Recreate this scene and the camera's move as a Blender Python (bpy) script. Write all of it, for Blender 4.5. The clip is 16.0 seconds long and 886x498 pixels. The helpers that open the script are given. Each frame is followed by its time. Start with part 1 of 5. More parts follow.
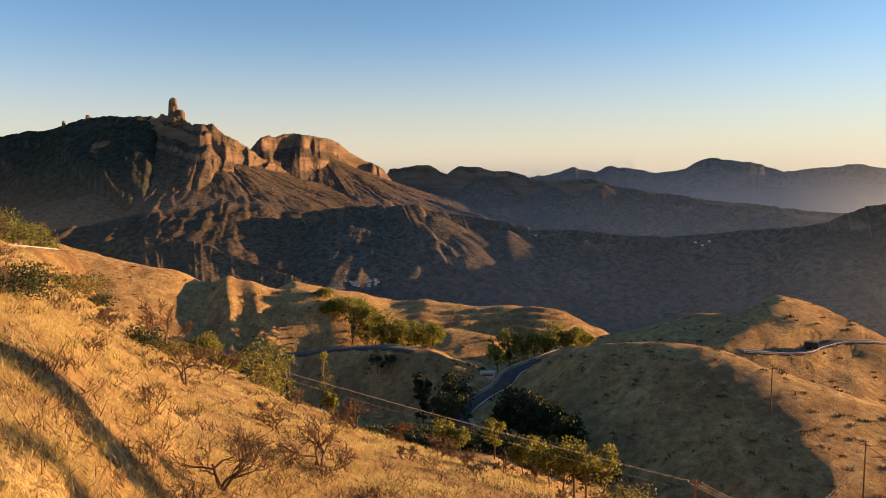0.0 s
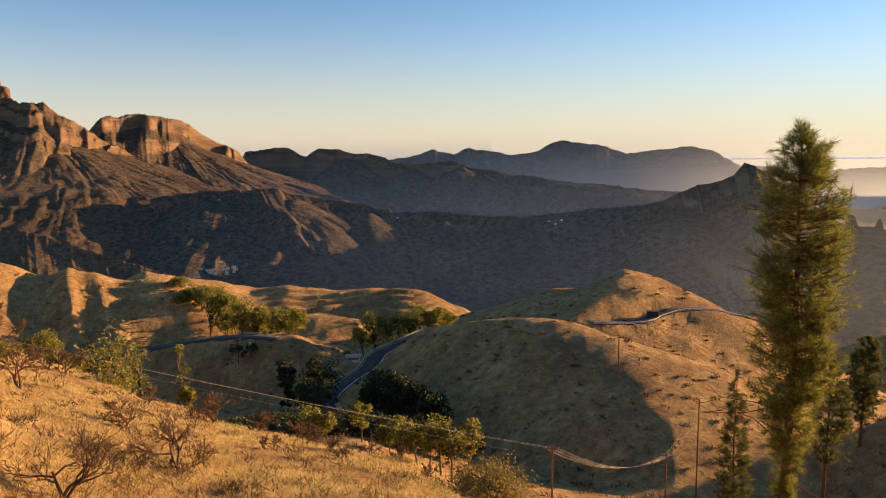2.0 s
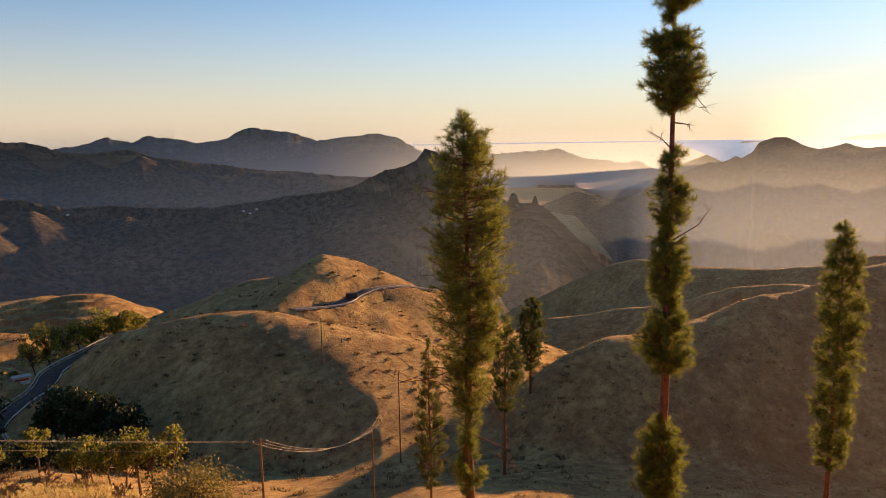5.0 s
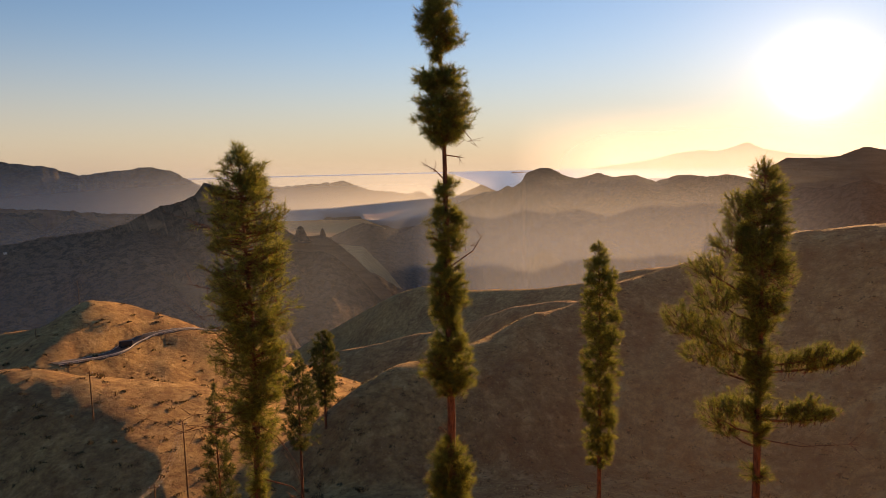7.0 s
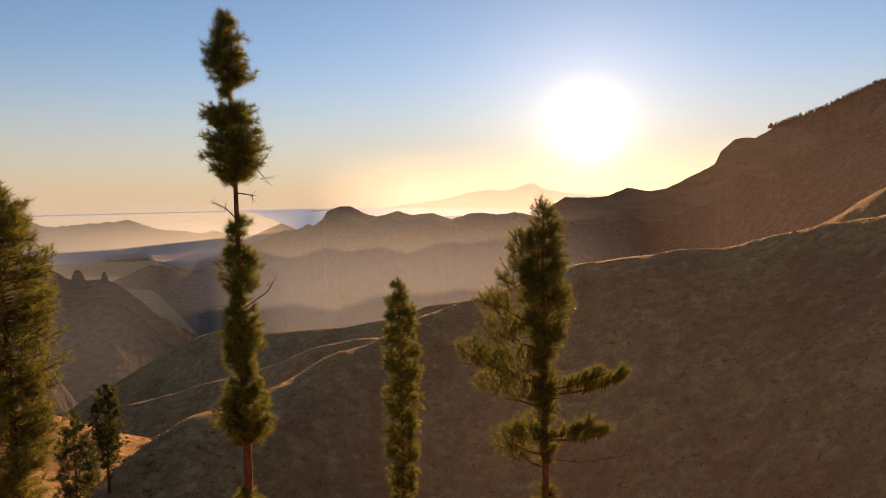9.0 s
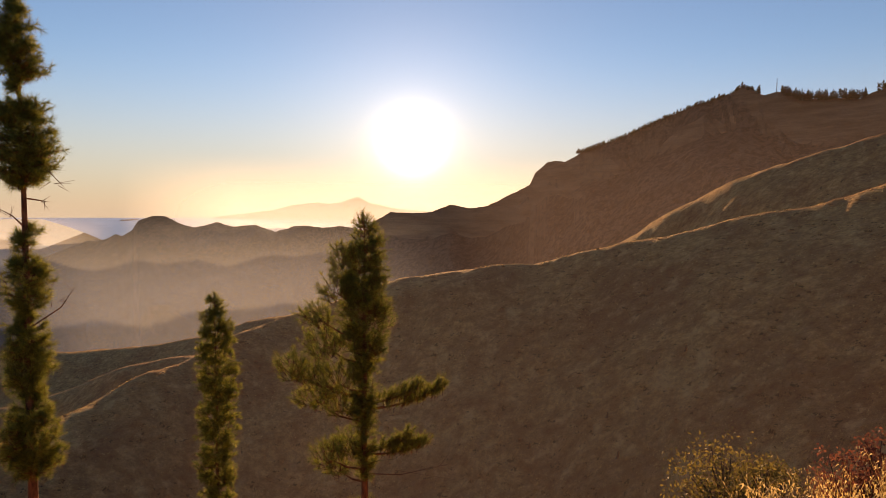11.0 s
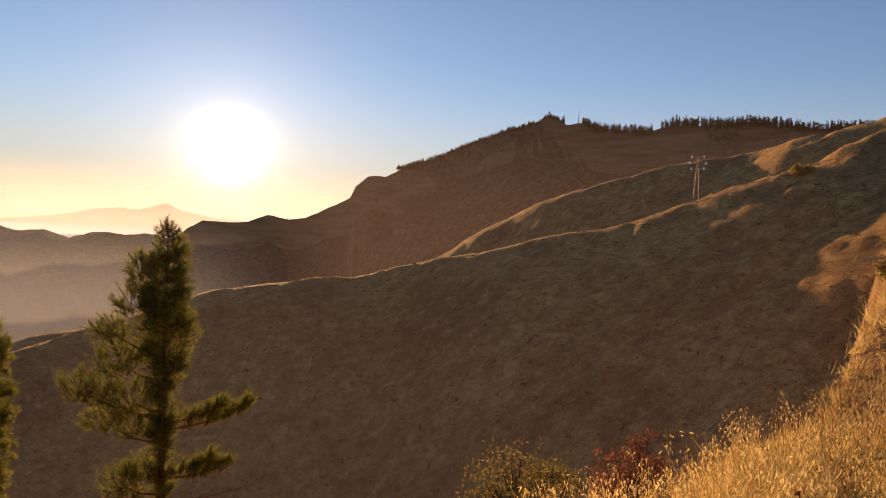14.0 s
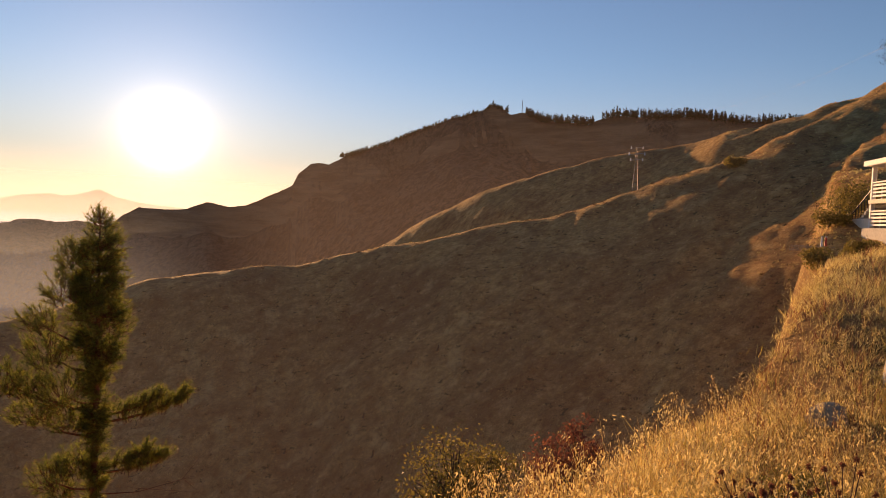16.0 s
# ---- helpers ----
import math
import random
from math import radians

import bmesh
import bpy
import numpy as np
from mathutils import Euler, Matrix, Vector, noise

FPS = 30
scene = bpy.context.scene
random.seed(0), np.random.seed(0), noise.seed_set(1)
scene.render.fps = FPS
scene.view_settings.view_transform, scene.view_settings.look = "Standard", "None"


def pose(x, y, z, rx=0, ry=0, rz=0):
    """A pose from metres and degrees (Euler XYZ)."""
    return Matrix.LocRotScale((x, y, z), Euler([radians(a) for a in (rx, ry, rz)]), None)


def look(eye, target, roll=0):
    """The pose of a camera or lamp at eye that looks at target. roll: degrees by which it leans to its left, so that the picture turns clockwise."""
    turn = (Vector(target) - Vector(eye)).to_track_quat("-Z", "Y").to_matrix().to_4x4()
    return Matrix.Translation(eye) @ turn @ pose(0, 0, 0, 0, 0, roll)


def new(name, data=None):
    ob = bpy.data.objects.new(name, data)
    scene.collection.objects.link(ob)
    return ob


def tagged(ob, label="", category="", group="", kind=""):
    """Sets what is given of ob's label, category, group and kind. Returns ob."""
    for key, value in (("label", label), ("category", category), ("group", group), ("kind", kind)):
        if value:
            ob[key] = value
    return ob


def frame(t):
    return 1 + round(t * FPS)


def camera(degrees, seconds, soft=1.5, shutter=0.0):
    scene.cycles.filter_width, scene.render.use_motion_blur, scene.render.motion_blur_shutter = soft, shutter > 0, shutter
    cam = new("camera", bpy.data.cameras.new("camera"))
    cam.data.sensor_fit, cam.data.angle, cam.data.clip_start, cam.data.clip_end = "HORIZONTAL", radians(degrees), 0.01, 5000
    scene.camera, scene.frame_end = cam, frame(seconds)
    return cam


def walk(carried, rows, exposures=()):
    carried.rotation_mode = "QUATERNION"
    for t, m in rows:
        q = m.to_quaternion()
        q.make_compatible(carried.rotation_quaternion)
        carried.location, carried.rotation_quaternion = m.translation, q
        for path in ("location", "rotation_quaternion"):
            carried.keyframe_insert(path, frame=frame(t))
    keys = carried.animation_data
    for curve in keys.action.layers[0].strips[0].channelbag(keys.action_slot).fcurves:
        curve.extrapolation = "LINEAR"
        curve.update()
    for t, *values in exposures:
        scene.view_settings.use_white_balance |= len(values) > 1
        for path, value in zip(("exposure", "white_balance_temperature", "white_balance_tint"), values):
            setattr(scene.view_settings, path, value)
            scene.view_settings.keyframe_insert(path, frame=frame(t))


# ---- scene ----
# Bearings are in degrees clockwise from the first view, ranges and heights in metres from the lookout's standing point.
EYE = 1.6
ARM = 0.6
cam = camera(63.95, 16.0, soft=0.55)
PATH = [
    (0.0, 0.00, -6.35, 0.69),
    (0.5, -1.07, -6.64, 0.79),
    (1.0, -3.97, -7.01, 0.72),
    (1.5, -7.45, -7.43, 0.69),
    (2.0, -11.15, -7.89, 0.79),
    (2.5, -15.17, -8.31, 0.83),
    (3.0, -18.22, -8.71, 1.00),
    (3.5, -21.89, -9.09, 0.98),
    (4.0, -26.60, -9.33, 0.87),
    (6.5, -48.11, -7.86, 1.31),
    (7.0, -52.58, -7.04, 1.30),
    (7.5, -56.67, -6.28, 1.35),
    (8.0, -60.73, -5.52, 1.44),
    (8.5, -64.72, -4.80, 1.41),
    (9.0, -68.51, -4.30, 1.06),
    (11.5, -85.83, -3.01, -0.93),
    (12.0, -89.18, -2.70, -1.40),
    (12.5, -92.10, -2.32, -1.68),
    (13.0, -93.94, -2.09, -1.96),
    (13.5, -95.10, -1.91, -2.16),
    (14.0, -96.92, -1.79, -2.46),
    (14.5, -98.95, -1.76, -2.60),
    (15.0, -99.96, -1.99, -2.77),
    (15.5, -101.10, -2.15, -2.84),
    (16.0, -101.42, -2.52, -2.71),
]


def held(yaw, pitch, roll):
    """The camera at arm's length from the body that turns."""
    a = radians(yaw)
    return pose(-ARM * math.sin(a), ARM * math.cos(a), EYE, 90 + pitch, roll, yaw)


walk(cam, [(t, held(yaw, pitch, roll)) for t, yaw, pitch, roll in PATH], exposures=[(0.0, 1.18, 7300, 17), (4.0, 1.17, 7500, 19), (7.0, 0.7, 8300, 26), (9.0, 0.62, 8500, 28), (16.0, 0.58, 8300, 27)])

# ---- light ----
SUN_BEARING, SUN_HEIGHT = 80.0, 6.3
SUN_WAY = Vector((math.sin(radians(SUN_BEARING)) * math.cos(radians(SUN_HEIGHT)), math.cos(radians(SUN_BEARING)) * math.cos(radians(SUN_HEIGHT)), math.sin(radians(SUN_HEIGHT))))
world = bpy.data.worlds.new("evening_sky")
scene.world = world
world.use_nodes = True
wn, wl = world.node_tree.nodes, world.node_tree.links
wn.clear()
sky = wn.new("ShaderNodeTexSky")
sky.sky_type = "NISHITA"
sky.sun_disc = False
sky.sun_elevation = radians(SUN_HEIGHT)
sky.sun_rotation = radians(SUN_BEARING)
sky.altitude = 1400
sky.air_density = 1.0
sky.dust_density = 0.08
sky.ozone_density = 3.3
back = wn.new("ShaderNodeBackground")
back.inputs["Strength"].default_value = 0.118
wout = wn.new("ShaderNodeOutputWorld")
way = wn.new("ShaderNodeTexCoord")
height = wn.new("ShaderNodeSeparateXYZ")
wl.new(way.outputs["Generated"], height.inputs[0])
dust = wn.new("ShaderNodeMapRange")
dust.interpolation_type = "SMOOTHERSTEP"
dust.inputs[1].default_value, dust.inputs[2].default_value = -0.08, 0.24
dust.inputs[3].default_value, dust.inputs[4].default_value = 0.9, 0.0
wl.new(height.outputs[2], dust.inputs[0])
pale = wn.new("ShaderNodeMix")
pale.data_type = "RGBA"
pale.inputs[7].default_value = (2.9, 2.6, 2.15, 1)
wl.new(dust.outputs[0], pale.inputs[0])
wl.new(sky.outputs[0], pale.inputs[6])
wl.new(pale.outputs[2], back.inputs["Color"])
# the blazing air close round the sun
toward = wn.new("ShaderNodeVectorMath")
toward.operation = "DOT_PRODUCT"
toward.inputs[1].default_value = (SUN_WAY - Vector((0, 0, 0.019))).normalized()
wl.new(way.outputs["Generated"], toward.inputs[0])
floor0 = wn.new("ShaderNodeMath")
floor0.operation = "MAXIMUM"
floor0.inputs[1].default_value = 0.0
wl.new(toward.outputs["Value"], floor0.inputs[0])
blaze = back
for power, strength, colour in ((3000, 4.5, (1.0, 0.92, 0.78)), (900, 0.5, (1.0, 0.91, 0.75)), (130, 0.15, (1.0, 0.88, 0.70)), (28, 0.045, (1.0, 0.86, 0.64))):
    fall, level, glow, both = wn.new("ShaderNodeMath"), wn.new("ShaderNodeMath"), wn.new("ShaderNodeBackground"), wn.new("ShaderNodeAddShader")
    fall.operation, level.operation = "POWER", "MULTIPLY"
    fall.inputs[1].default_value, level.inputs[1].default_value = power, strength
    glow.inputs["Color"].default_value = (*colour, 1)
    wl.new(floor0.outputs[0], fall.inputs[0])
    wl.new(fall.outputs[0], level.inputs[0])
    wl.new(level.outputs[0], glow.inputs["Strength"])
    wl.new(blaze.outputs[0], both.inputs[0])
    wl.new(glow.outputs[0], both.inputs[1])
    blaze = both
wl.new(blaze.outputs[0], wout.inputs["Surface"])

sun_data = bpy.data.lights.new("sun", "SUN")
sun_data.energy = 5.0
sun_data.angle = radians(0.5)
sun_data.color = (1.0, 0.64, 0.33)
sun = new("sun", sun_data)
sun.matrix_world = look(SUN_WAY * 100, (0, 0, 0))


# ---- number tools ----
def lattice(ix, iy, seed):
    n = (ix.astype(np.int64) * 374761393 + iy.astype(np.int64) * 668265263 + seed * 974634541) & 0xFFFFFFFF
    n = ((n ^ (n >> 13)) * 1274126177) & 0xFFFFFFFF
    return ((n ^ (n >> 16)) & 0xFFFF) / 65535.0


def value_noise(x, y, seed=0):
    """Smooth noise from 0 to 1, one cell wide."""
    x, y = np.broadcast_arrays(np.asarray(x, float), np.asarray(y, float))
    ix, iy = np.floor(x), np.floor(y)
    u, v = x - ix, y - iy
    u, v = u * u * (3 - 2 * u), v * v * (3 - 2 * v)
    a, b = lattice(ix, iy, seed), lattice(ix + 1, iy, seed)
    c, d = lattice(ix, iy + 1, seed), lattice(ix + 1, iy + 1, seed)
    return (a * (1 - u) + b * u) * (1 - v) + (c * (1 - u) + d * u) * v


def fractal(x, y, seed=0, octaves=5, gain=0.5):
    total, size, scale = 0.0, 1.0, 1.0
    for k in range(octaves):
        total = total + size * (value_noise(x * scale, y * scale, seed + 17 * k) * 2 - 1)
        size, scale = size * gain, scale * 2.03
    return total


def ridged(x, y, seed=0, octaves=5, gain=0.5):
    """Sharp crests at 1, round hollows towards 0."""
    total, size, scale, most = 0.0, 1.0, 1.0, 0.0
    for k in range(octaves):
        total = total + size * (1 - np.abs(value_noise(x * scale, y * scale, seed + 17 * k) * 2 - 1))
        most, size, scale = most + size, size * gain, scale * 2.03
    return total / most


def spot(bearing, rng, z=0.0):
    a = radians(bearing)
    return Vector((rng * math.sin(a), rng * math.cos(a), z))


def grid_mesh(name, x, y, z):
    """A mesh of quads through a two-dimensional array of places."""
    n, m = x.shape
    me = bpy.data.meshes.new(name)
    i = np.arange(n * m).reshape(n, m)
    quads = np.stack([i[:-1, :-1], i[1:, :-1], i[1:, 1:], i[:-1, 1:]], -1).reshape(-1, 4)
    me.vertices.add(n * m)
    me.vertices.foreach_set("co", np.stack([x, y, z], -1).astype(np.float32).ravel())
    me.loops.add(quads.size)
    me.loops.foreach_set("vertex_index", quads.astype(np.int32).ravel())
    me.polygons.add(len(quads))
    me.polygons.foreach_set("loop_start", np.arange(0, quads.size, 4, dtype=np.int32))
    me.polygons.foreach_set("use_smooth", np.ones(len(quads), bool))
    me.update(calc_edges=True)
    me.validate()
    return me


def soup_mesh(name, verts, tris):
    """A mesh from arrays of vertices and triangles."""
    me = bpy.data.meshes.new(name)
    verts, tris = np.asarray(verts, np.float32), np.asarray(tris, np.int32)
    me.vertices.add(len(verts))
    me.vertices.foreach_set("co", verts.ravel())
    me.loops.add(tris.size)
    me.loops.foreach_set("vertex_index", tris.ravel())
    me.polygons.add(len(tris))
    me.polygons.foreach_set("loop_start", np.arange(0, tris.size, 3, dtype=np.int32))
    me.update(calc_edges=True)
    return me


# ---- materials ----
class Nodes:
    """A short way to write node materials."""

    def __init__(self, name):
        self.mat = bpy.data.materials.new(name)
        self.mat.use_nodes = True
        self.tree = self.mat.node_tree
        self.tree.nodes.clear()
        self.out = self.add("ShaderNodeOutputMaterial")
        self.place = self.add("ShaderNodeNewGeometry").outputs["Position"]

    def add(self, kind, **values):
        node = self.tree.nodes.new(kind)
        for key, value in values.items():
            node.inputs[key.replace("_", " ")].default_value = value
        return node

    def link(self, a, b):
        self.tree.links.new(a, b)

    def noise(self, scale, detail=4.0, rough=0.55, place=None, stretch=None):
        src = place or self.place
        if stretch:
            m = self.add("ShaderNodeMapping")
            m.inputs["Scale"].default_value = stretch
            self.link(src, m.inputs["Vector"])
            src = m.outputs[0]
        n = self.add("ShaderNodeTexNoise", Scale=scale, Detail=detail, Roughness=rough)
        self.link(src, n.inputs["Vector"])
        return n.outputs["Fac"]

    def ramp(self, fac, stops):
        r = self.add("ShaderNodeValToRGB")
        el = r.color_ramp.elements
        while len(el) < len(stops):
            el.new(0.5)
        for e, (at, c) in zip(el, stops):
            e.position = at
            e.color = (*c, 1) if hasattr(c, "__len__") else (c, c, c, 1)
        self.link(fac, r.inputs["Fac"])
        return r.outputs["Color"]

    def mix(self, fac, a, b, mode="MIX"):
        m = self.add("ShaderNodeMix")
        m.data_type, m.blend_type = "RGBA", mode
        for key, value in ((0, fac), (6, a), (7, b)):
            if hasattr(value, "is_output"):
                self.link(value, m.inputs[key])
            elif key == 0:
                m.inputs[0].default_value = value
            else:
                m.inputs[key].default_value = (*value, 1)
        return m.outputs[2]

    def math(self, op, a, b=0.0):
        m = self.add("ShaderNodeMath")
        m.operation = op
        for k, value in enumerate((a, b)):
            if hasattr(value, "is_output"):
                self.link(value, m.inputs[k])
            else:
                m.inputs[k].default_value = value
        return m.outputs[0]

    def bump(self, height, distance, strength=0.6):
        b = self.add("ShaderNodeBump", Strength=strength, Distance=distance)
        self.link(height, b.inputs["Height"])
        return b.outputs["Normal"]

    def surface(self, colour, rough=0.9, normal=None, metal=0.0, gloss=0.2, sheen=0.0):
        p = self.add("ShaderNodeBsdfPrincipled", Roughness=rough, Metallic=metal)
        p.inputs["Specular IOR Level"].default_value = gloss
        if hasattr(colour, "is_output"):
            self.link(colour, p.inputs["Base Color"])
        else:
            p.inputs["Base Color"].default_value = (*colour, 1)
        if normal:
            self.link(normal, p.inputs["Normal"])
        self.link(p.outputs[0], self.out.inputs["Surface"])
        return p


def dry_grass_ground():
    k = Nodes("dry_grass_ground")
    broad = k.noise(0.035, 5, 0.6)
    mid = k.noise(0.5, 5, 0.65)
    fine = k.noise(5.0, 4, 0.7)
    straw = k.ramp(mid, [(0.3, (0.40, 0.22, 0.085)), (0.5, (0.62, 0.405, 0.15)), (0.72, (0.78, 0.53, 0.235))])
    earth = k.ramp(fine, [(0.3, (0.13, 0.066, 0.036)), (0.7, (0.28, 0.135, 0.07))])
    c = k.mix(k.ramp(broad, [(0.44, 0.0), (0.64, 0.5)]), straw, earth)
    c = k.mix(k.ramp(fine, [(0.35, 0.55), (0.62, 0.0)]), c, (0.14, 0.074, 0.04))
    clumps = k.noise(1.3, 4, 0.75)
    c = k.mix(k.ramp(clumps, [(0.46, 0.0), (0.60, 0.34)]), c, (0.17, 0.096, 0.056))
    streak = k.noise(0.22, 5, 0.7, stretch=(1, 1, 0.35))
    c = k.mix(k.ramp(streak, [(0.48, 0.0), (0.60, 0.42)]), c, (0.18, 0.095, 0.052))
    c = k.mix(k.ramp(streak, [(0.32, 0.65), (0.44, 0.0)]), c, (0.66, 0.47, 0.22))
    scrub = k.ramp(k.noise(0.33, 4, 0.85), [(0.61, 0.0), (0.65, 0.85)])
    c = k.mix(scrub, c, (0.07, 0.058, 0.028))
    k.surface(c, 0.95, k.bump(k.math("ADD", k.math("ADD", k.math("MULTIPLY", mid, 2.0), clumps), fine), 0.45, 0.9), gloss=0.1)
    return k.mat


def mountain_rock(name, low, high, rock, grain):
    """Scrub-covered volcanic slopes with bare banded rock where it is steep. grain: metres across a clump."""
    k = Nodes(name)
    broad = k.noise(0.10 / grain, 5, 0.6)
    fine = k.noise(1.0 / grain, 5, 0.75)
    c = k.mix(k.ramp(broad, [(0.35, 0.0), (0.65, 1.0)]), low, high)
    c = k.mix(k.ramp(fine, [(0.47, 0.0), (0.56, 0.85)]), c, tuple(v * 0.55 for v in low))
    specks = k.noise(3.2 / grain, 3, 0.7)
    c = k.mix(k.ramp(specks, [(0.5, 0.0), (0.6, 0.6)]), c, tuple(v * 0.5 for v in low))
    up = k.add("ShaderNodeSeparateXYZ")
    k.link(k.add("ShaderNodeNewGeometry").outputs["True Normal"], up.inputs[0])
    bands = k.noise(0.35 / grain, 5, 0.7, stretch=(0.25, 0.25, 2.2))
    stone = k.mix(k.ramp(bands, [(0.38, 0.0), (0.62, 1.0)]), tuple(v * 0.6 for v in rock), rock)
    c = k.mix(k.ramp(up.outputs[2], [(0.34, 1.0), (0.48, 0.0)]), c, stone)
    k.surface(c, 0.95, k.bump(k.math("ADD", fine, k.math("MULTIPLY", bands, 0.6)), grain * 0.55, 0.9), gloss=0.05)
    return k.mat


GROUND = dry_grass_ground()
ROCK_WARM = mountain_rock("massif_rock", (0.12, 0.09, 0.058), (0.20, 0.135, 0.082), (0.28, 0.18, 0.11), 11)
ROCK_DARK = mountain_rock("ridge_scrub", (0.12, 0.098, 0.07), (0.21, 0.152, 0.098), (0.27, 0.19, 0.12), 12)
# dark wooded scrub, with the flank's evening shade also put into its colours
PLATEAU_SHADED = mountain_rock("shaded_plateau_scrub", (0.045, 0.05, 0.034), (0.085, 0.075, 0.05), (0.16, 0.115, 0.08), 14)
ROCK_FAR = mountain_rock("far_ridge", (0.07, 0.07, 0.06), (0.11, 0.10, 0.08), (0.16, 0.13, 0.10), 25)


def haze_sheet_mat(name, thick, tint, bottom, top, shares):
    """Translucent sheet in place of evening haze in the valleys: lets most light through and scatters the rest."""
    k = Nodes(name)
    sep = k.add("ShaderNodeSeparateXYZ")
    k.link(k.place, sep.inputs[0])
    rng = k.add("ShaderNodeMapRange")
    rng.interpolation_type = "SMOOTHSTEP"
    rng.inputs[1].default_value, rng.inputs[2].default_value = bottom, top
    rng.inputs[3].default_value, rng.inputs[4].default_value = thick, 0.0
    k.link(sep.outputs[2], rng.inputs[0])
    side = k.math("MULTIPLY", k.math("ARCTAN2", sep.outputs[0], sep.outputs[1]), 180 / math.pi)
    # scattered light put into the hue: bluish away from the sun, tinted near it
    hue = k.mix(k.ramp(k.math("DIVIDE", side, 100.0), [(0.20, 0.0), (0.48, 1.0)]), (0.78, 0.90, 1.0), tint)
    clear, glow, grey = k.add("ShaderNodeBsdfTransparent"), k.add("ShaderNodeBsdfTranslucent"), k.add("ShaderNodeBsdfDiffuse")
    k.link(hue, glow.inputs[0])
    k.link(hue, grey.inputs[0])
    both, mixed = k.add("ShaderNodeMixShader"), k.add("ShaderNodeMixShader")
    # share of sun glow also set by bearing
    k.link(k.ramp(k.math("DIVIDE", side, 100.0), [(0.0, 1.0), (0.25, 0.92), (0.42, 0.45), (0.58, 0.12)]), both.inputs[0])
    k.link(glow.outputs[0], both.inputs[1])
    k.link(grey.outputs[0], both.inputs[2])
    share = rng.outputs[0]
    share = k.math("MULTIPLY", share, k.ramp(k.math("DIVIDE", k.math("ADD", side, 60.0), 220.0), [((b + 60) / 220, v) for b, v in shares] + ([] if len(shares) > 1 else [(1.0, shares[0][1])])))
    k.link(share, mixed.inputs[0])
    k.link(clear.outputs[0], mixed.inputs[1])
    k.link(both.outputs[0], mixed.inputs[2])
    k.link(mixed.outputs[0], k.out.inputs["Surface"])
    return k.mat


# ---- the ground ----
def along(table, b, column):
    return np.interp(b, [p[0] for p in table], [p[column] for p in table])


def eased(table, b, column):
    """The same, with its corners rounded off."""
    return sum(w * along(table, b + d, column) for d, w in ((-1.2, 0.15), (-0.6, 0.22), (0, 0.26), (0.6, 0.22), (1.2, 0.15)))


# where the near slope rolls over out of sight: bearing, range, height
BROW = [(-180, 30, 6), (-120, 60, 12), (-60, 110, 6), (-34, 95, -2.5), (-30.2, 91, -6.5), (-26.1, 82, -11.8), (-20, 74, -16.3), (-13.3, 62, -17.6), (-7, 52, -17.4), (0, 46, -17.2), (8.2, 40, -16.4), (12, 36, -16.0), (17.2, 33, -15.6), (22, 28, -13.9), (27, 18, -9.5), (33, 8, -3.6), (45, 5, -1.4), (85, 5, -0.9), (99.9, 8.5, -2.3), (109, 9.5, -2.1), (115.2, 10, -1.9), (119, 11.5, -1.6), (122, 12, -0.75), (124.4, 13, -0.3), (126, 16, 0.1), (127, 18, 0.25), (128.5, 22, 0.6), (130, 25, 0.85), (132, 29, 1.15), (134, 32, 1.45), (139, 36, 1.8), (180, 30, 6)]
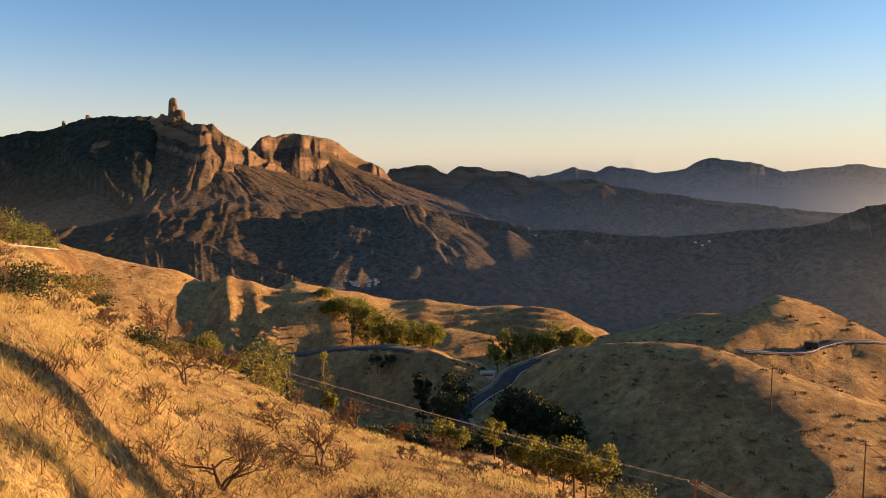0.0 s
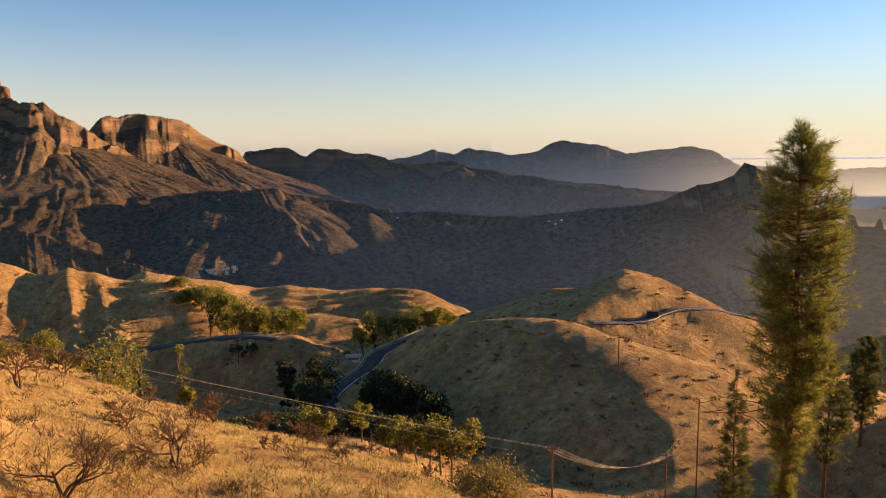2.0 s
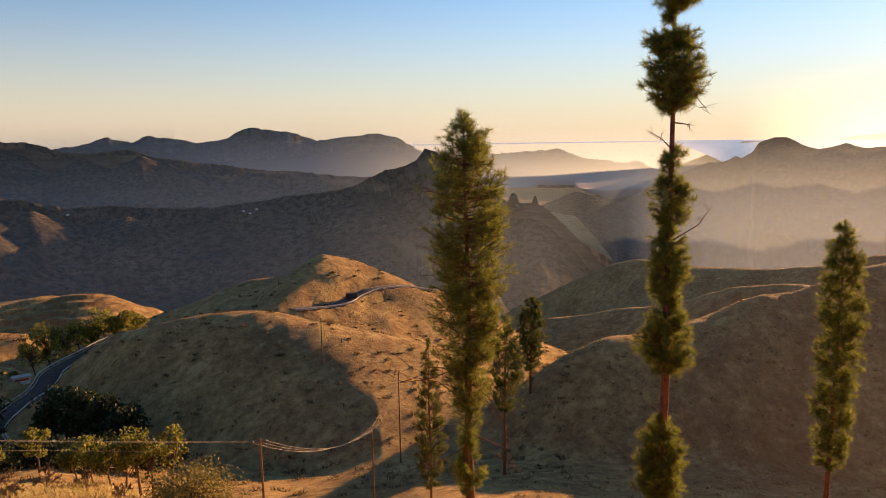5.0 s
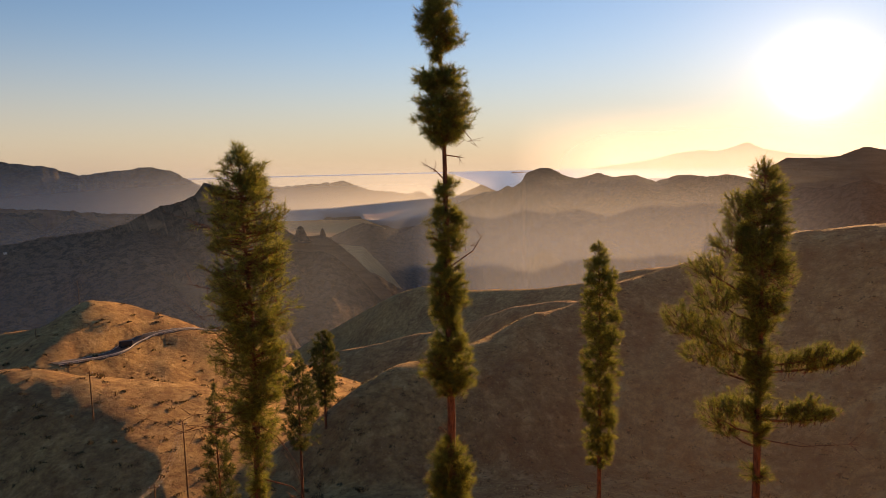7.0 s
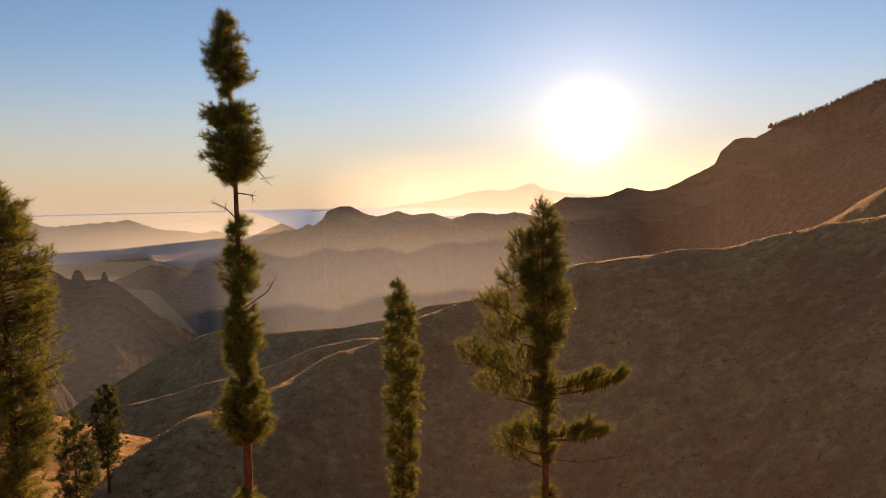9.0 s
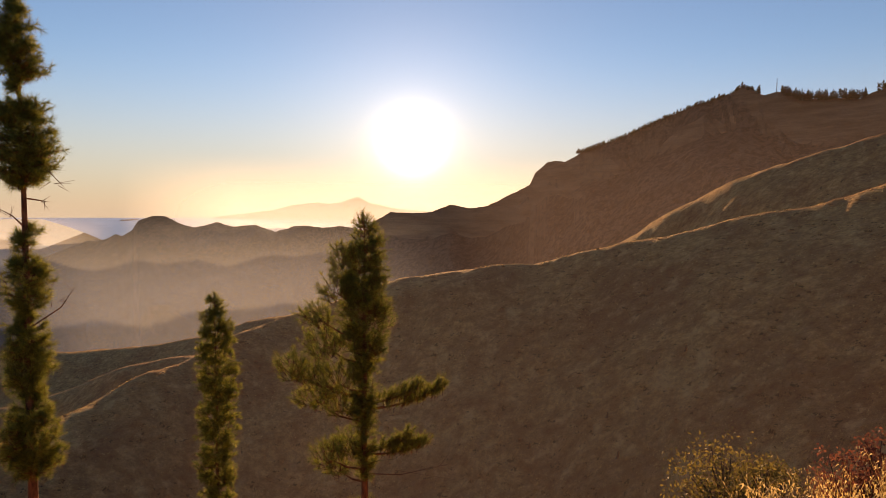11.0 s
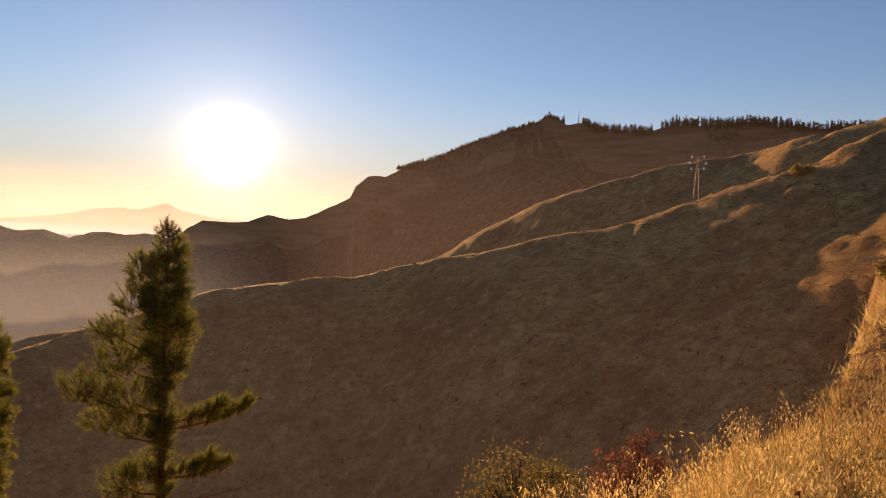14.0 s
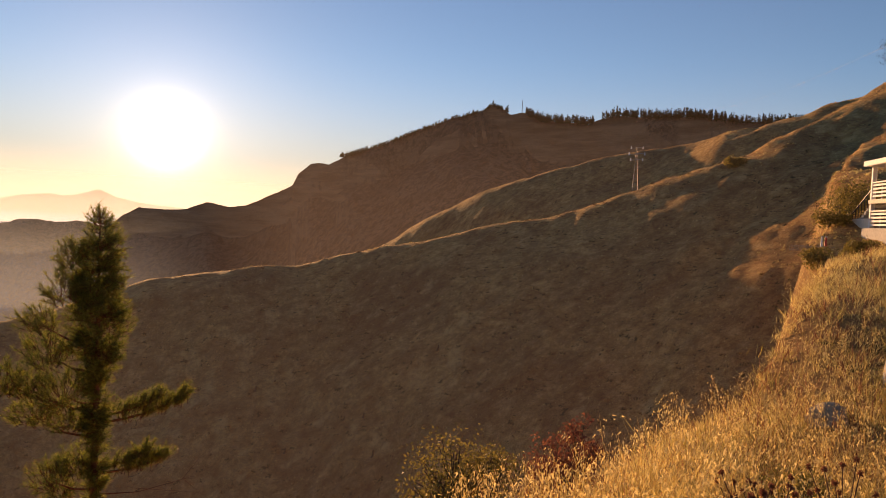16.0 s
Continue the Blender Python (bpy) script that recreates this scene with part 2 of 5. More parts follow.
# crests of the hills round the valley: points, slope towards us, slope away, round top, fall past the ends
HILLS = {
    "spur": ([(28, 150, -73.4), (34.2, 150, -65.2), (39.7, 152, -59.2), (44, 156, -51.4), (48.3, 162, -46.6), (51.1, 168, -46.6), (56.7, 182, -43.3), (60.4, 192, -41.0), (63.1, 200, -40.2), (66.7, 212, -34.9), (70.1, 222, -31.9), (74, 230, -27.0), (78.2, 235, -22.3), (83.9, 231, -17.6), (92, 226, -12.8), (96.6, 222, -9.3), (101.9, 218, -3.3), (110.4, 211, 4.4), (116.5, 208, 11.5), (121.1, 206, 18.0), (124.6, 209, 23.1), (127.1, 215, 28.4), (129.9, 223, 36.0), (133.5, 233, 45.9), (139, 248, 58.8), (150, 260, 79.6)], [(110, 0.47), (118, 0.5), (140, 0.5)], 0.5, 5, 0.3),
    "upper": ([(92, 425, -32), (93.9, 420, -24.8), (96.6, 407, -16.2), (100.1, 394, 0.1), (104, 381, 15.8), (107.4, 369, 24.2), (114.2, 356, 34.3), (119.8, 343, 41.1), (123.7, 330, 46.2), (135, 310, 58)], 0.52, 0.4, 6, 0.5),
    "sunlit": ([(-50, 400, -4.7), (-34, 385, -19.6), (-30.1, 380, -25.0), (-27, 376, -30.6), (-23.2, 370, -36.9), (-20.1, 364, -42.9), (-15.2, 355, -51.8), (-10.4, 347, -56.9), (-6.8, 340, -62.7), (-3.1, 334, -67.6), (0.6, 330, -72.6), (3.8, 326, -79.8)], 0.5, 0.5, 8, 0.4),
    "roadside": ([(-18, 285, -66.3), (-11.4, 275, -63.7), (-7.8, 266, -62.8), (-4.1, 257, -61.0), (-1.3, 247, -60.0), (0.6, 238, -62.8), (3.4, 224, -63.6), (4.7, 216, -66.7)], 0.72, 0.3, 4, 0.6),
    "round": ([(6.6, 225, -61.9), (9.3, 221, -53.5), (12, 216, -50), (16, 212, -47.2), (20.6, 208, -46.1), (22.6, 203, -46.9), (24.6, 199, -49), (28.4, 194, -52.2), (32.6, 190, -55.7), (37, 186, -60), (42, 184, -67)], [(14, 0.36), (20, 0.30), (30, 0.10), (36, 0.08)], 0.45, 8, 0.5),
    "cone": ([(12.5, 330, -77), (16.4, 328, -67.6), (19.3, 326, -61.1), (22.5, 323, -57.2), (24.3, 321, -51.3), (25.8, 319, -48.1), (27.8, 317, -51.6), (30, 314, -57), (32.4, 312, -61.8), (34.2, 310, -66), (38, 305, -76), (42, 300, -86)], [(18, 0.36), (22, 0.22), (26, 0.15), (32, 0.10)], 0.4, 4, 0.4),
    "terrace": ([(-12.1, 520, -78), (-8.6, 514, -84.6), (-4, 509, -91.1), (0.6, 503, -92.8), (5.2, 497, -95.1), (8.9, 491, -94.4), (10.7, 486, -98.9), (12.5, 480, -108.8)], 0.24, 0.5, 8, 0.5),
    "valley": ([(40.1, 800, -209), (43.4, 780, -180), (46.7, 760, -152), (50.5, 740, -128), (55.1, 720, -131), (60, 700, -127.6), (63.9, 680, -116.5), (66.5, 660, -101.9), (69.7, 640, -94.2), (72.1, 620, -92), (80, 600, -80), (92, 600, -60)], 0.35, 0.5, 8, 0.5),
    "valley_low": ([(43.8, 520, -137.3), (49.5, 505, -124.1), (54.1, 490, -114.6), (57.8, 475, -97.1), (60.5, 460, -91.8), (64, 445, -88), (66.5, 430, -91), (70, 420, -86)], 0.35, 0.4, 8, 0.5),
}


# hills whose ridge swings round towards us: degrees for each metre before the crest
SWING = {"cone": 0.075}


def smooth_path(points, gap=1.2):
    """A smooth line through points of bearing, range and height, as arrays of x, y and z about gap metres apart."""
    p = np.array([spot(*q) for q in points])
    p = np.vstack([2 * p[0] - p[1], p, 2 * p[-1] - p[-2]])
    out = []
    for k in range(1, len(p) - 2):
        n = max(2, int(np.linalg.norm(p[k + 1] - p[k]) / gap))
        t = np.linspace(0, 1, n, endpoint=False)[:, None]
        out.append(0.5 * (2 * p[k] + (p[k + 1] - p[k - 1]) * t + (2 * p[k - 1] - 5 * p[k] + 4 * p[k + 1] - p[k + 2]) * t ** 2 + (3 * p[k] - p[k - 1] - 3 * p[k + 1] + p[k + 2]) * t ** 3))
    return np.vstack(out + [p[-2:-1]]).T


HAIRPIN = smooth_path([(9.8, 245, -65.2), (8, 239, -65.4), (6.4, 235, -65.9), (5.4, 231, -67.5), (5.0, 226, -69.6), (4.3, 222, -71.2), (3.1, 219, -72), (1.9, 215, -73), (1.2, 210, -74.8), (1.4, 204, -77)])
VALLEY_ROAD = smooth_path([(-17, 277.5, -71.8), (-15, 276.5, -70.9), (-12.7, 274.0, -68.1), (-10.5, 269.8, -66.4), (-7.8, 263.0, -64.7), (-4.1, 254.0, -61.9), (-2.4, 247.8, -59.6)])
BEND_ROAD = smooth_path([(22.98, 264, -62), (24.15, 266.4, -62.7), (25.31, 270.3, -63.7), (26.44, 273.7, -64.3), (27.3, 277.8, -64.4), (27.75, 283.2, -63.4), (28.4, 287.5, -62.9), (29.32, 293, -62.9), (30.7, 298.6, -62.7), (32.3, 306, -63.8), (34.5, 313, -65)])
FOOT_TRACK = smooth_path([(-33.5, 80, -9.3), (-32.7, 80, -9.2), (-31, 81, -9.2), (-30, 82, -9), (-29.3, 84, -8.7)])
ROADS = []


def laid(path):
    """The same road, let down or raised to the ground that it crosses."""
    x, y, z = path
    ground_z = ground_height(np.degrees(np.arctan2(x, y)), np.hypot(x, y))
    pad = np.pad(ground_z, 9, mode="edge")
    return np.array([x, y, np.convolve(pad, np.ones(19) / 19, "valid")])


def soft_max(a, b, w):
    h = np.clip(0.5 + 0.5 * (a - b) / w, 0, 1)
    return b + (a - b) * h + w * h * (1 - h)


def ground_height(b, r):
    b, r = np.broadcast_arrays(np.asarray(b, float), np.asarray(r, float))
    a = np.radians(b)
    x, y = r * np.sin(a), r * np.cos(a)
    # the slope under the lookout
    rs, zs = along(BROW, b, 1), along(BROW, b, 2)
    t = np.clip((r - 2.5) / (rs - 2.5), 0, 1)
    d = np.maximum(r - rs, 0)
    steep = np.interp(b, [-60, -40, 4, 15, 30, 95, 108, 118, 124, 139, 150], [0, 8, 9, 17, 21, 21, 17, 13, 12, 10, 0])
    even = np.interp(b, [100, 126], [0.75, 0.4])
    near = zs * (even * t + (1 - even) * t * t) - (0.3 * d + steep * (1 - np.exp(-d / 11)))
    sink = np.interp(b, [-60, -36, -28, -21, -10, 15, 22, 30], [0, 1.2, 1.8, 4.0, 4.6, 4.6, 3.0, 0])
    near = near - sink * np.clip((r - 2.2) / 3.5, 0, 1) * (1 - t)
    floor = np.interp(r, [0, 110, 200, 1000], [-6, -68, -90, -262])
    floor = np.maximum(floor, -260)
    deep = np.clip((b - 46) / 6, 0, 1) * np.clip((90 - b) / 8, 0, 1)
    floor = floor - deep * np.interp(r, [750, 1900, 3300, 3900], [0, 190, 190, 0])
    floor = np.where(r > 3900, -260 + (np.minimum(-260 + (r - 3900) * 0.4, -78) + 260) * np.clip((b - 53) / 5, 0, 1), floor)
    z = soft_max(near, floor, 1.0 + 5 * np.clip(r / 120, 0, 1))
    bent = b + np.clip(r / 120, 0, 1) * 0.7 * fractal(x / 38, y / 38, 51, 3)
    for name, (pts, front, rear, top, side) in HILLS.items():
        bulge = 0.0011 if name == "round" else 0.0
        d = r - eased(pts, bent, 1)
        bent_on = bent - SWING.get(name, 0.0) * np.clip(d, -70, 0)
        rc, zc = eased(pts, bent, 1), eased(pts, bent_on + b - bent, 2) * 0.6 + eased(pts, bent_on, 2) * 0.4
        gap = np.maximum(np.maximum(pts[0][0] - b, b - pts[-1][0]), 0)
        d = r - rc
        slope = np.where(d < 0, front if not isinstance(front, list) else along(front, bent, 1), rear)
        dip = slope * (np.sqrt(d * d + top * top) - top) + np.where(d < 0, bulge * d * d, 0) + side * rc * np.radians(gap)
        z = soft_max(zc - dip, z, 4.0 * np.clip(r / 90, 0.1, 1))
    # the shoulder that carries the house
    edge = np.interp(r, [15, 40, 60, 78, 120, 170], [136, 134, 131, 128.8, 130, 132]) + 0.9 * fractal(x / 11, y / 11, 61, 3)
    bank = 2.65 - 0.02 * (x - 58) - 0.30 * (y + 52.2) - 5.0 * r * np.radians(np.clip(edge - b, 0, 40)) - 0.6 * np.clip(r - 165, 0, 900)
    z = soft_max(bank, z, 1.5)
    # old field terraces
    field = np.clip(1 - np.abs(b - 4.5) / 8, 0, 1) * np.clip(1 - np.abs(r - 462) / 64, 0, 1)
    z = z + np.clip(field * 3, 0, 1) * 0.95 * (2.3 * np.round(z / 2.3) - z)
    # the hollow before the bank
    z = z - 1.2 * np.exp(-((r - 11) / 7) ** 2) * np.clip((b - 119) / 7, 0, 1) * np.clip((145 - b) / 8, 0, 1)
    amp = np.clip((r - 12) / 120, 0, 1)
    z = z + amp * (1.5 * fractal(x / 42, y / 42, 3, 5) - 1.8 * (0.62 - ridged(x / 60, y / 60, 9, 4))) * np.clip(r / 220, 0.35, 1)
    hilly = np.clip((r - 130) / 120, 0, 1) * np.clip((46 - b) / 8, 0, 1) * np.clip((900 - r) / 200, 0, 1)
    z = z + hilly * (2.6 * fractal(x / 60, y / 60, 33, 4, 0.55) - 5.0 * (0.7 - ridged(x / 75, y / 75, 35, 4)))
    gully = np.clip((4 - b) / 6, 0, 1) * np.clip((r - 238) / 60, 0, 1) * np.clip((405 - r) / 35, 0, 1)
    side = a * 330 + 14 * fractal(x / 70, y / 70, 72, 2)
    z = z - gully * 24 * (1 - ridged(side / 46, r / 300, 71, 2, 0.4))
    rill = np.clip((b - 46) / 10, 0, 1) * np.clip((r - 45) / 60, 0, 1) * np.clip((420 - r) / 100, 0, 1)
    rill = rill * (1 + 1.1 * np.clip((b - 116) / 8, 0, 1))
    z = z + rill * (0.8 * fractal(x / 24, y / 24, 41, 4, 0.6) - 1.6 * (0.66 - ridged(x / 34, y / 34, 43, 4, 0.6)))
    z = z + np.clip(r / 10, 0, 1) * 0.10 * fractal(x / 3.0, y / 3.0, 21, 3)
    for path, half, sink in ROADS:
        px, py, pz = path
        near_it = (x > px.min() - 15) & (x < px.max() + 15) & (y > py.min() - 15) & (y < py.max() + 15)
        if near_it.any():
            gx, gy = x[near_it], y[near_it]
            best, level = np.full(gx.shape, 1e9), np.zeros(gx.shape)
            for k in range(len(px)):
                q = np.hypot(gx - px[k], gy - py[k])
                level = np.where(q < best, pz[k], level)
                best = np.minimum(best, q)
            w = np.clip((half + 3.5 - best) / 3.0, 0, 1)
            z = z.copy()
            z[near_it] = z[near_it] * (1 - w) + (level - sink) * w
    return z


HAIRPIN, VALLEY_ROAD, BEND_ROAD, FOOT_TRACK = laid(HAIRPIN), laid(VALLEY_ROAD), laid(BEND_ROAD), laid(FOOT_TRACK)
ROADS = [(HAIRPIN, 3.2, 0.12), (VALLEY_ROAD, 3.2, 0.12), (BEND_ROAD, 3.4, 0.12), (FOOT_TRACK, 1.8, 0.1)]


def build_ground():
    seen = np.arange(-37, 141, 0.29)
    b = np.concatenate([np.arange(-180, -37, 4.0), seen, np.arange(141.2, 180.1, 4.0), [180.0]])
    r = np.concatenate([[0.01], np.geomspace(0.3, 30, 70)[:-1], np.geomspace(30, 400, 185)[:-1], np.linspace(400, 520, 80)[:-1], np.geomspace(520, 900, 40)[:-1], np.geomspace(900, 4950, 24)])
    bb, rr = np.meshgrid(b, r, indexing="ij")
    z = ground_height(bb, rr)
    a = np.radians(bb)
    me = grid_mesh("ground", rr * np.sin(a), rr * np.cos(a), z)
    ob = new("ground", me)
    me.materials.append(GROUND)
    return tagged(ob, "hillsides of dry golden grass and brown scrub round a valley", "ground", kind="structure")


ground = build_ground()


# ---- the mountains ----
def mountain(name, crest, run, drop, profile, material, label, seed, rough=0.5, gully=60.0, rear=200.0, step=0.09, rows=88, skew=0.3, lean=0.0, crags=0.0, gorge=0.55):
    """A ridge: crest points (bearing, range, height), a slope that runs down towards the valley over so many metres and falls so far,
    by a profile of (share of the run, share of the fall), cut by gullies."""
    b = np.arange(crest[0][0], crest[-1][0], step)
    rc, zc = along(crest, b, 1), along(crest, b, 2)
    rc = sum(along(crest, b + d, 1) for d in np.linspace(-2.2, 2.2, 9)) / 9
    mean_r = rc.mean()
    arc = np.radians(b) * mean_r
    zc = zc + rough * mean_r * 0.0026 * fractal(arc / (mean_r * 0.018), arc * 0, seed, 6, 0.68)
    v = np.concatenate([-np.linspace(1, 0.02, 6) ** 1.5, np.linspace(0, 1, rows) ** 1.25])
    vv, aa = np.meshgrid(v, arc, indexing="xy")
    front = np.clip(vv, 0, 1)
    shift = crags * 0.05 * fractal(aa / gully * 0.9, vv * 3, seed + 31, 3) * np.clip(front * 20, 0, 1)
    fall = np.interp(np.clip(front + shift, 0, 1), [p[0] for p in profile], [p[1] for p in profile]) * drop
    fall = np.where(vv < 0, -vv * rear * 0.7, fall)
    ahead = front * run - np.where(vv < 0, -vv * rear, 0)
    side = aa
    aa = aa - skew * ahead
    warp = 0.5 * fractal(aa / gully * 0.3, ahead / gully * 0.3, seed + 5, 2)
    broad = ridged(aa / gully * 0.34 + warp * 0.3, ahead / gully * 0.06 + warp * 0.2, seed + 8, 2, 0.35)
    narrow = ridged(aa / gully * 0.95 + warp * 0.5, ahead / gully * 0.16 + warp * 0.3, seed + 2, 3, 0.4)
    cut = np.clip((0.72 * broad + 0.28 * narrow - 0.36) / 0.52, 0, 1.1)
    small = fractal(aa / gully * 2.2, ahead / gully * 1.2, seed + 3, 3, 0.45)
    depth = np.clip(front * 6, 0, 1) * (0.35 + 0.65 * np.clip(front * 1.6, 0, 1))
    z = zc[:, None] - fall - depth * gully * gorge * (1 - cut) + np.clip(front * 12, 0, 1) * gully * 0.03 * small
    r = rc[:, None] - ahead + np.clip(front * 14, 0, 1) * gully * 0.3 * (1 - cut)
    # pillars and bays of the cliffs under the rim
    rib = ridged(side / gully * 1.5 + 0.3 * fractal(aa / gully, ahead / gully, seed + 33, 2), ahead / gully * 0.3, seed + 37, 3, 0.45)
    r = r + crags * gully * 0.42 * (0.62 - rib) * np.clip(front * 30, 0, 1) * np.clip((0.24 - front) * 9, 0, 1)
    bb = np.radians(b[:, None] + lean * front)
    me = grid_mesh(name, (r * np.sin(bb))[:, ::-1], (r * np.cos(bb))[:, ::-1], z[:, ::-1])
    me.materials.append(material)
    return tagged(new(name, me), label, "mountain", kind="structure")


CLIFFS = [(0, 0), (0.025, 0.10), (0.12, 0.17), (0.14, 0.26), (0.34, 0.43), (0.62, 0.70), (1, 1)]
TALUS = [(0, 0), (0.02, 0.06), (0.07, 0.10), (0.085, 0.20), (0.17, 0.27), (0.18, 0.33), (0.45, 0.58), (1, 1)]
SLOPE = [(0, 0), (0.1, 0.13), (0.5, 0.58), (1, 1)]
MESA = [(0, 0), (0.04, 0.05), (0.07, 0.30), (0.3, 0.52), (0.33, 0.60), (1, 1)]
SHEER = [(0, 0), (0.03, 0.16), (0.25, 0.36), (1, 1)]

mountain("rock_massif", [(-42, 2400, 74), (-33.6, 2250, 92), (-31.7, 2200, 103), (-28.9, 2130, 115), (-27.7, 2100, 130), (-26.1, 2060, 146), (-23.5, 2000, 149), (-22.0, 1985, 146), (-21.0, 1995, 118), (-19.8, 2010, 60), (-18, 2030, -20), (-16, 2050, -90)], 750, 380, SLOPE, PLATEAU_SHADED, "dark wooded plateau flank in evening shade", 11, 0.6, 90, skew=0.5, lean=-2.0, step=0.1, rows=70, gorge=0.6)
mountain("rock_massif", [(-24.6, 2075, 60), (-23.2, 2020, 118), (-22.2, 1975, 146), (-21.1, 1940, 153), (-19.2, 1890, 121), (-17.6, 1850, 118), (-17, 1850, 95), (-15.2, 1880, 63), (-12, 1960, 0), (-9, 2020, -75), (-6, 2060, -122)], 420, 260, TALUS, ROCK_WARM, "volcanic massif with reddish cliffs and scrub slopes in low sun", 17, 0.9, 52, crags=1.3, skew=0.4, lean=-3.0, step=0.075, rows=85, gorge=0.6)
for b, r, z, wide, seed in ((-25.0, 1905, 84, 1.5, 141), (-23.4, 1880, 66, 0.9, 143)):
    mountain("cliff_buttress", [(b - wide, r + 50, z - 45), (b - 0.7 * wide, r + 8, z - 4), (b - 0.1 * wide, r, z + 3), (b + 0.5 * wide, r + 4, z - 2), (b + wide, r + 30, z - 40)], 90, 62, SHEER, ROCK_WARM, "sunlit rock buttress standing out of the dark flank", seed, 0.9, 26, 120, 0.04, 46, 0.3, 0.5, crags=1.0)
mountain("rock_massif", [(-16.8, 2040, 30), (-15.6, 2050, 47), (-13.9, 2060, 102), (-10.8, 2110, 109), (-8.7, 2150, 91), (-7.4, 2180, 60), (-6.5, 2200, 39), (-5.6, 2220, 29), (-4.8, 2240, 8), (-3.8, 2260, -45), (0, 2330, -105), (4, 2380, -165)], 700, 380, CLIFFS, ROCK_WARM, "flat-topped volcanic crag with sunlit orange cliffs", 23, 0.5, 62, crags=1.2, skew=0.5, lean=0.0, step=0.075, rows=80)
def apron(bearing, rng, profile, label, seed, ribs=7.5, deep=0.022, material=None, fine=1.0):
    """The fan of scree and scrub below a cliff: heights by the distance from its head, cut by gullies that run down it."""
    head = spot(bearing, rng)
    turn = np.radians(np.arange(50, 252, 0.55 * fine))[:, None]
    out = np.linspace(profile[0][0], profile[-1][0], int(110 / fine))[None, :]
    z = np.interp(out + 0 * turn, [p[0] for p in profile], [p[1] for p in profile])
    deg = np.degrees(turn) + 9.0 * fractal(turn * 4 + 0 * out, out / 300, seed, 4)
    cut = 0.65 * ridged(deg / ribs, out / 700, seed + 1, 2, 0.4) + 0.35 * ridged(deg / ribs * 2.7, out / 260, seed + 4, 3, 0.5)
    z = z - deep * np.clip(out - 60, 0, 520) * (1 - np.clip((cut - 0.25) / 0.65, 0, 1)) * 2.2 + 3.0 * fractal(out * np.cos(turn) / 40, out * np.sin(turn) / 40, seed + 7, 4)
    me = grid_mesh("scree_slope", head.x + out * np.sin(turn), head.y + out * np.cos(turn), z)
    me.materials.append(material or ROCK_WARM)
    return tagged(new("scree_slope", me), label, "mountain", kind="structure")


apron(-18.4, 1990, [(60, 62), (140, 30), (300, -32), (540, -108), (820, -192), (1120, -280)], "ribbed scree and scrub slope in low sun below the cliffs", 131)
apron(-10.2, 2160, [(60, 42), (150, 0), (300, -52), (560, -135), (820, -215), (950, -262)], "smooth scree slope below the flat-topped crag", 137, 11.0, 0.03)
for b, r, z, seed in ((3.5, 2310, -24, 151), (8.6, 2235, -58, 152), (12.6, 2195, -50, 153), (16.0, 2165, -84, 154), (20.2, 2140, -104, 155), (25.0, 2120, -124, 156)):
    apron(b, r, [(10, z), (70, z - 22), (160, z - 78), (420, z - 190)], "sunlit spur below the rim of the mesa", seed, 26.0, 0.05, ROCK_WARM, 2.0)
for b, r, z, seed in ((-6.5, 1460, -88, 161), (-1.0, 1450, -92, 162), (5.0, 1430, -124, 163), (11.0, 1410, -140, 164), (17.0, 1395, -152, 165), (23.5, 1375, -134, 166), (29.0, 1340, -106, 167)):
    apron(b, r, [(10, z), (80, z - 26), (220, z - 80), (520, z - 165)], "scrubby spur running down from the dark ridge", seed, 24.0, 0.05, ROCK_DARK, 2.0)
mountain("foothill", [(-33, 1560, -200), (-28.9, 1500, -167), (-27, 1450, -133), (-24.5, 1400, -113), (-20, 1350, -117), (-17.2, 1300, -136), (-15.1, 1250, -155), (-10.3, 1200, -188), (-7.7, 1150, -201), (-4, 1120, -235)], 420, 150, SLOPE, ROCK_WARM, "scrubby foothill spur below the massif catching the low sun", 29, 0.5, 60)
mountain("dark_ridge", [(-12.7, 1580, -290), (-12.0, 1550, -180), (-11.3, 1500, -84), (-8.4, 1492, -73), (-2.9, 1483, -69), (0.7, 1475, -88), (4.3, 1467, -103), (7.5, 1458, -123), (9.7, 1450, -119), (13.3, 1442, -126), (17.5, 1433, -133), (20.4, 1425, -125), (23.5, 1417, -112), (26.1, 1408, -110), (28.2, 1385, -97), (30.5, 1377, -70), (33.2, 1369, -51), (34, 1362, -28), (34.7, 1354, -30), (36.3, 1346, -59), (38.9, 1338, -101), (41.5, 1331, -136), (44, 1320, -170), (47.1, 1308, -206), (50, 1300, -245)], 620, 190, SLOPE, ROCK_DARK, "long dark ridge in evening shade above the valley", 37, 0.6, 84, crags=0.25, skew=0.6, lean=5.0, step=0.10, rows=80, gorge=0.9)
mountain("pinnacle_ridge", [(36, 1290, -150), (37.9, 1280, -106), (39.2, 1270, -118), (40.5, 1265, -121), (42.4, 1262, -123), (43.3, 1246, -126), (44.1, 1235, -138), (45, 1223, -155), (46.8, 1212, -194), (48.6, 1200, -232), (50, 1200, -255)], 420, 170, SHEER, ROCK_DARK, "dark steep ridge in shade crowned by rock towers", 41, 0.4, 60)
